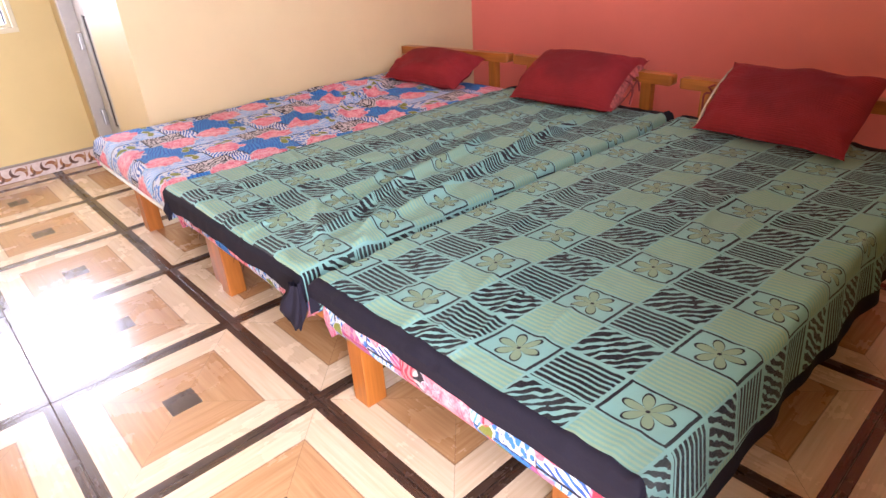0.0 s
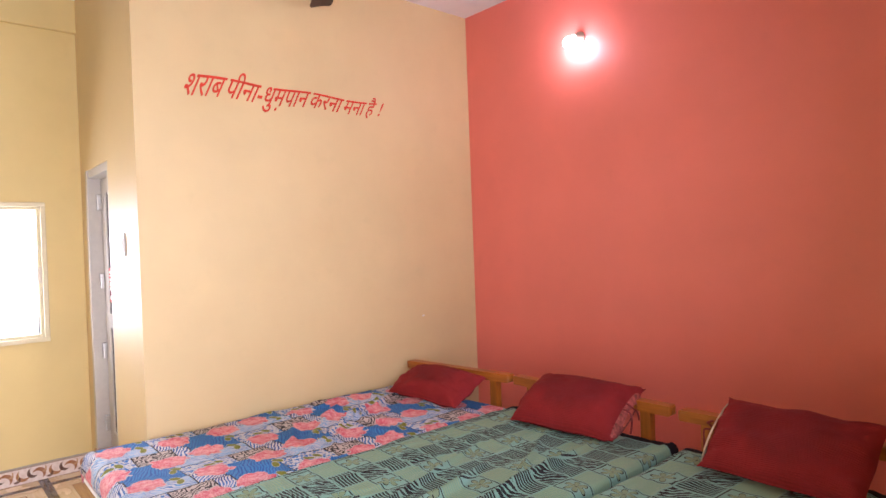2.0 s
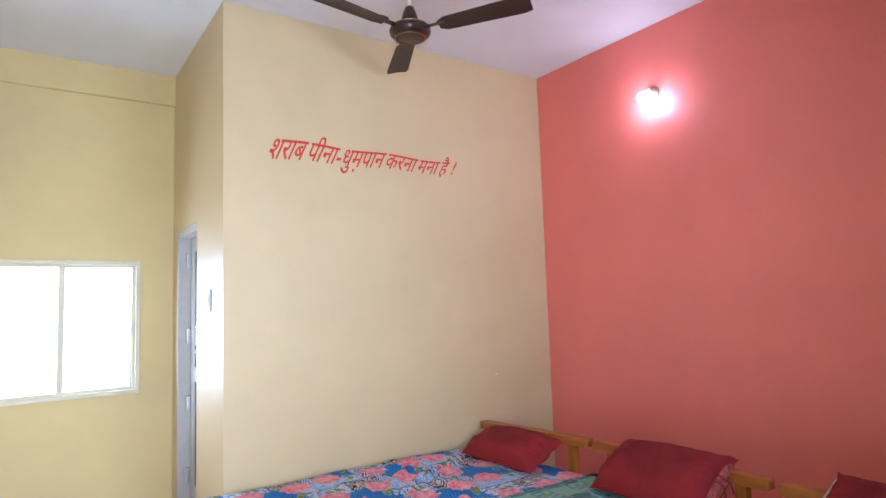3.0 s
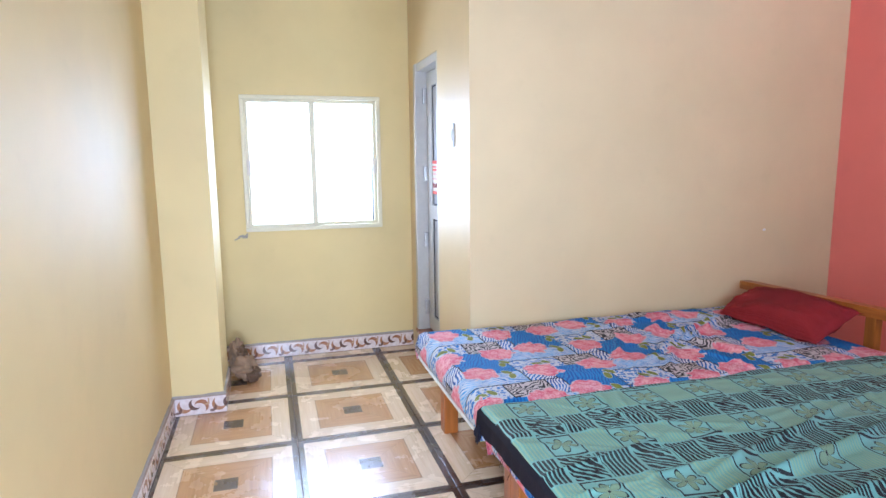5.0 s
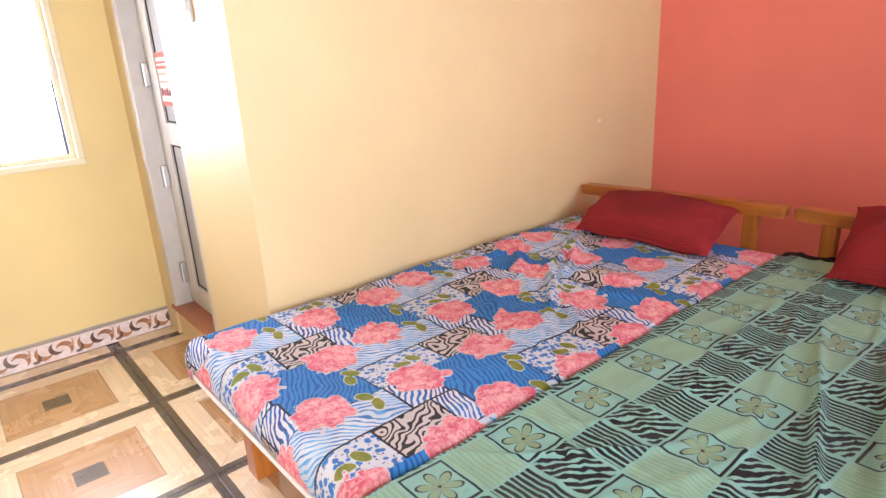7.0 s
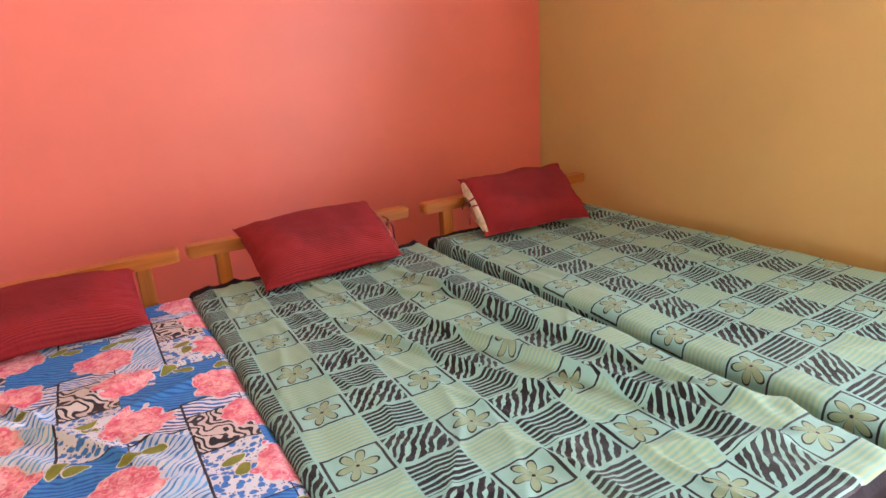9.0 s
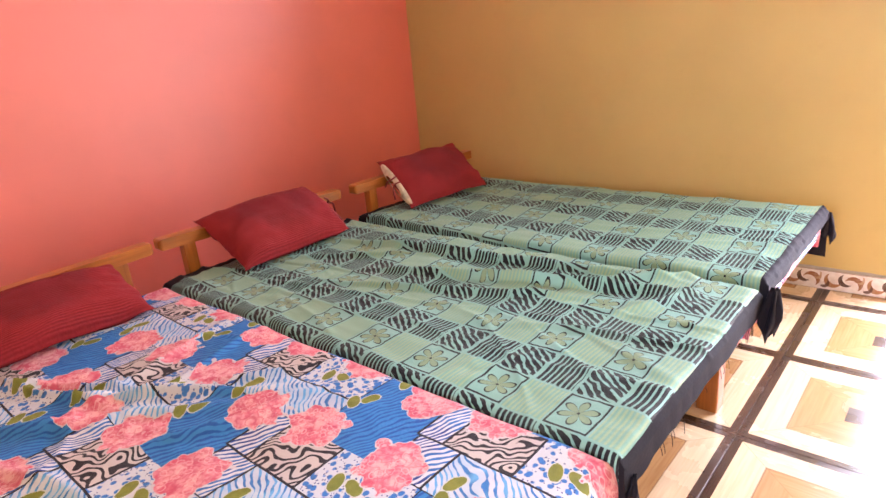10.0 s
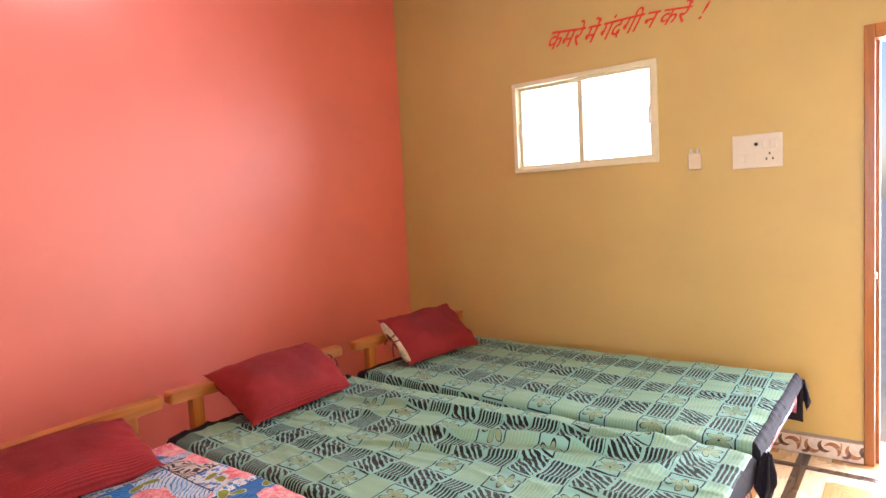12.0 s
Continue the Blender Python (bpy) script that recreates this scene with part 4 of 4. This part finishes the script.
board = thing("switchboard", "white switchboard with sockets and rocker switches", "switchboard", (0, -0.019, 0.034))
part("plate", block(XE - 0.012, -2.456, 1.395, XE, -2.230, 1.562, bevel=0.005), SWITCH, board)
inset = part("inset", block(XE - 0.0145, -2.436, 1.413, XE - 0.0115, -2.250, 1.544, bevel=0.002), SWITCH, board)
for y in (-2.275, -2.320):
    part("rocker", block(XE - 0.020, y - 0.016, 1.424, XE - 0.0140, y + 0.016, 1.468, bevel=0.003), SWITCH, inset)
for y in (-2.383, -2.417):
    part("rocker", block(XE - 0.020, y - 0.014, 1.488, XE - 0.0140, y + 0.014, 1.532, bevel=0.003), SWITCH, inset)
dial = part("regulator", lathe([(0.0, 0.022), (0.010, 0.022), (0.013, 0.016), (0.015, 0.0)], 20, "y"), DARK_HOLE, inset, "dark indicator knob", True)
dial.matrix_local = Matrix.Translation((XE - 0.014, -2.340, 1.512)) @ pose(0, 0, 0, 0, 0, -90) @ Matrix.Diagonal((0.6, 0.6, 0.6, 1))
for dy, dz in ((0, 0.018), (-0.014, -0.008), (0.014, -0.008)):
    part("socket_hole", block(XE - 0.0162, -2.400 + dy - 0.0035, 1.445 + dz - 0.006, XE - 0.0143, -2.400 + dy + 0.0035, 1.445 + dz + 0.006), DARK_HOLE, inset)

outlet = thing("wall_plate", "small pale plate with two hooks", "wall plate", (0, -0.018, 0.03))
part("plate", block(XE - 0.008, -2.078, 1.412, XE, -2.012, 1.500, bevel=0.008), BEIGE_PLASTIC, outlet)
for y in (-2.062, -2.028):
    part("hook", block(XE - 0.014, y - 0.006, 1.492, XE, y + 0.006, 1.523, bevel=0.003), GREY_PLASTIC, outlet)

bulb = thing("wall_lamp", "lit white bulb in a wall holder", "lamp", (1.000, 0.0, 2.606))
bm = lathe([(0.0, 0.0), (0.042, 0.0), (0.042, 0.012), (0.030, 0.022), (0.024, 0.050), (0.020, 0.058), (0.0, 0.058)], 28, "y")
part("holder", bm, SWITCH, bulb, "white batten holder", True)
bm = lathe([(0.013, 0.0), (0.016, 0.012), (0.028, 0.030), (0.033, 0.052), (0.028, 0.074), (0.014, 0.088), (0.0, 0.091)], 28, "y")
glass_bulb = part("bulb", bm, BULB, bulb, "glowing white bulb", True)
glass_bulb.matrix_local = pose(0.0, -0.050, -0.004, 0, 0, 0) @ pose(0, 0, 0, 38, 0, -14)

# a filled nail hole in the cream wall
bm = lathe([(0.0, 0.0022), (0.006, 0.002), (0.009, 0.0)], 9)
for v in bm.verts:
    v.co = Vector((v.co.z, v.co.x * 1.3, v.co.y * 0.8)) + Vector((0.0, -0.50, 0.892))
tagged(part("filler_spot", bm, PIPING), "small white filler spot on the cream wall", "wall mark")

# plaster broken out under the window, and a hairline crack
bm = bmesh.new()
prev = None
for i in range(15):
    f = i / 14
    y, z = -3.375 - 0.085 * f, 0.838 - 0.024 * f - 0.006 * math.sin(9 * f)
    w = 0.011 * (1 - f) ** 0.6 * (1 + 0.4 * math.sin(23 * f)) + 0.001
    pair = (bm.verts.new((XA + 0.004, y, z + w)), bm.verts.new((XA + 0.004, y, z - w)))
    if prev:
        bm.faces.new((prev[0], pair[0], pair[1], prev[1]))
    prev = pair
ext = bmesh.ops.extrude_face_region(bm, geom=bm.faces[:])["geom"]
bmesh.ops.translate(bm, verts=[g for g in ext if isinstance(g, bmesh.types.BMVert)], vec=(-0.003, 0, 0))
tagged(part("plaster_crack", bm, CEMENT), "grey broken plaster at the window corner", "crack")


# ---- ceiling fan ----
FX, FY, FZ = 0.765, -1.587, 2.712
fan = thing("ceiling_fan", "dark brown three-bladed ceiling fan, at rest", "fan", (FX, FY, FZ))
part("motor", lathe([(0.0, -0.030), (0.055, -0.030), (0.082, -0.024), (0.100, -0.006), (0.104, 0.010), (0.098, 0.026), (0.072, 0.036), (0.0, 0.038)], 40), FAN_BROWN, fan, "glossy brown motor housing", True)
for r, h in ((0.074, -0.0272), (0.094, 0.0285)):
    ring = [(r - 0.0025, h - 0.001), (r, h - 0.003), (r + 0.0025, h), (r, h + 0.002)]
    part("trim_ring", lathe(ring + ring[:1], 40), BRASS, fan, "thin brass trim ring", True)
part("lower_cup", lathe([(0.048, 0.036), (0.046, 0.060), (0.034, 0.100), (0.024, 0.128), (0.016, 0.136), (0.0, 0.137)], 28), FAN_BROWN, fan, "", True)
part("rod", lathe([(0.011, 0.13), (0.011, TOP - FZ)], 16), SWITCH, fan, "white painted down rod", True)
for k in range(3):
    a = radians(156 + 120 * k)
    blade = bmesh.new()
    rows = []
    for i in range(13):
        f = i / 12
        r = 0.150 + 0.455 * f
        half = 0.048 + 0.016 * f - (0.020 if i == 0 else 0) - (0.012 if i == 12 else 0)
        rows.append([blade.verts.new((r, s * half, s * half * -0.17 + 0.006 * math.cos(s * 1.2) + z)) for s in (-1, -0.5, 0, 0.5, 1) for z in (0.0,)])
    for p, q in zip(rows, rows[1:]):
        for i in range(4):
            blade.faces.new((p[i], p[i + 1], q[i + 1], q[i]))
    ext = bmesh.ops.extrude_face_region(blade, geom=blade.faces[:])["geom"]
    bmesh.ops.translate(blade, verts=[g for g in ext if isinstance(g, bmesh.types.BMVert)], vec=(0, 0, 0.005))
    ob = part("blade", blade, FAN_WOOD, fan, "dark walnut-look blade")
    ob.matrix_local = pose(0, 0, 0.004, 0, 0, math.degrees(a)) @ pose(0, 0, 0, 0, -2.5, 0)
    arm = bmesh.new()
    slab(arm, 0.085, -0.014, -0.002, 0.165, 0.014, 0.004, 0.002)
    slab(arm, 0.150, -0.032, -0.003, 0.190, 0.032, 0.002, 0.002)
    ob = part("blade_arm", arm, FAN_BROWN, ob)
    ob.matrix_local = pose(0, 0, 0.010, 6, 0, 0)


# ---- bundle on the floor ----
sack = thing("sack", "crumpled beige and brown sackcloth bundle on the floor", "sack", (-0.93, -3.435, 0.0))
def crumple(name, size, shift, seed, material):
    bm = bmesh.new()
    bmesh.ops.create_icosphere(bm, subdivisions=5, radius=1.0)
    for v in bm.verts:
        p = v.co.copy()
        ridge = abs(noise.noise(p * 1.3 + Vector((seed, 2, 1)))) * 0.6 + 0.10 * math.sin(6 * p.z + 3 * p.x + 4 * noise.noise(p * 1.5))
        k = 0.85 + ridge
        q = Vector((p.x * size[0], p.y * size[1], p.z * size[2])) * k + Vector(shift)
        q.z = max(0.001 + 0.004 * abs(p.x), q.z)
        v.co = q
    part(name, bm, material, sack, "", True)
crumple("cloth_fold", (0.085, 0.070, 0.080), (0.03, 0.015, 0.075), 3, SACKING)
crumple("cloth_fold", (0.070, 0.050, 0.105), (-0.05, -0.030, 0.130), 8, SACKING)
crumple("cloth_lining", (0.055, 0.045, 0.050), (0.070, 0.055, 0.045), 5, SACK_DARK)
crumple("cloth_lining", (0.060, 0.035, 0.050), (-0.015, -0.005, 0.155), 12, SACK_DARK)


# ---- skirting tiles ----
skirting = setting(thing("baseboard", "", ""), "skirting of pale tiles with brown scrolls")
RUNS = (((XA, YD), (XA, YS), (1, 0)), ((XA, YS), (-0.86, YS), (0, 1)), ((-0.86, -3.515), (-0.445, -3.515), (0, 1)), ((-0.445, -3.500), (-0.445, YS), (1, 0)),
        ((-0.430, YS), (XE, YS), (0, 1)), ((XE, -2.80), (XE, -0.002), (-1, 0)), ((0.0, 0.0), (XE, 0.0), (0, -1)), ((0.0, YD), (0.0, -0.015), (1, 0)),
        ((-0.585, YD), (0.015, YD), (0, -1)))
for (ax, ay), (bx, by), (nx, ny) in RUNS:
    length = math.hypot(bx - ax, by - ay)
    dx, dy = (bx - ax) / length, (by - ay) / length
    s = 0.0
    while s < length - 0.004:
        e = min(s + 0.40, length)
        bm = bmesh.new()
        slab(bm, s + 0.0008, 0.0, 0.002, e - 0.0008, 0.014, 0.100, 0.0015)
        layer = bm.loops.layers.uv.new("run")
        for f in bm.faces:
            for lp in f.loops:
                lp[layer].uv = (lp.vert.co.x, lp.vert.co.z)
        for v in bm.verts:
            x, y, z = v.co
            v.co = (ax + dx * x + nx * y, ay + dy * x + ny * y, z)
        part("skirting_tile", bm, SKIRT, skirting)
        s = e
    bm = bmesh.new()
    prev = None
    for i in range(int(length / 0.03) + 2):
        q = min(length, i * 0.03)
        d = 0.009 + 0.006 * noise.noise((ax + dx * q * 9, ay + dy * q * 9, 3.0))
        h = 0.008 + 0.005 * noise.noise((ax + dx * q * 14, ay + dy * q * 14, 8.0))
        row = [bm.verts.new((ax + dx * q + nx * u, ay + dy * q + ny * u, 0.100 + w)) for u, w in ((0.0, 0.0), (d, 0.0), (0.0, h))]
        if prev:
            for k in range(3):
                bm.faces.new((prev[k], row[k], row[(k + 1) % 3], prev[(k + 1) % 3]))
        prev = row
    part("mortar_line", bm, CEMENT, skirting, "rough grey mortar")

# ---- floor tiles ----
P, GX, GY = 0.60, 0.041, -2.560
bm = block(-P / 2 + 0.0012, -P / 2 + 0.0012, -0.010, P / 2 - 0.0012, P / 2 - 0.0012, 0.0, bevel=0.0012)
tile = part("floor_tile", bm, TILE, floor)
first = True
for i in range(-3, 6):
    for j in range(-3, 5):
        cx, cy = GX + P * (i + 0.5), GY + P * (j + 0.5)
        spans = [(max(cx - P / 2, XA - 0.05), max(cy - P / 2, YS - 0.05), min(cx + P / 2, XE + T), min(cy + P / 2, 0.05))]
        if cx < 0 and cy + P / 2 > YD + 0.13:
            # the west wall cuts the row: what lies under the door wall, and a strip along the main room
            x0, y0, x1, y1 = spans[0]
            spans = [(x0, y0, x1, YD + 0.13)] + ([(-0.07, max(y0, YD + 0.13), x1, y1)] if x1 > 0 else [])
        for x0, y0, x1, y1 in spans:
            if x1 - x0 < 0.02 or y1 - y0 < 0.02:
                continue
            whole = x1 - x0 > P - 0.01 and y1 - y0 > P - 0.01
            if not whole:
                ob = part("floor_tile", block(x0 - cx + 0.0012, y0 - cy + 0.0012, -0.010, x1 - cx - 0.0012, y1 - cy - 0.0012, 0.0, bevel=0.0012), TILE, floor)
            elif first:
                ob, first = tile, False
            else:
                ob = tile.copy()
                scene.collection.objects.link(ob)
            ob.location = (cx, cy, 0.0005 * math.sin(37 * i + 11 * j))
            if whole:
                ob.rotation_euler = (0, 0, radians(90 * ((i * 2 + j * 3) % 4)))
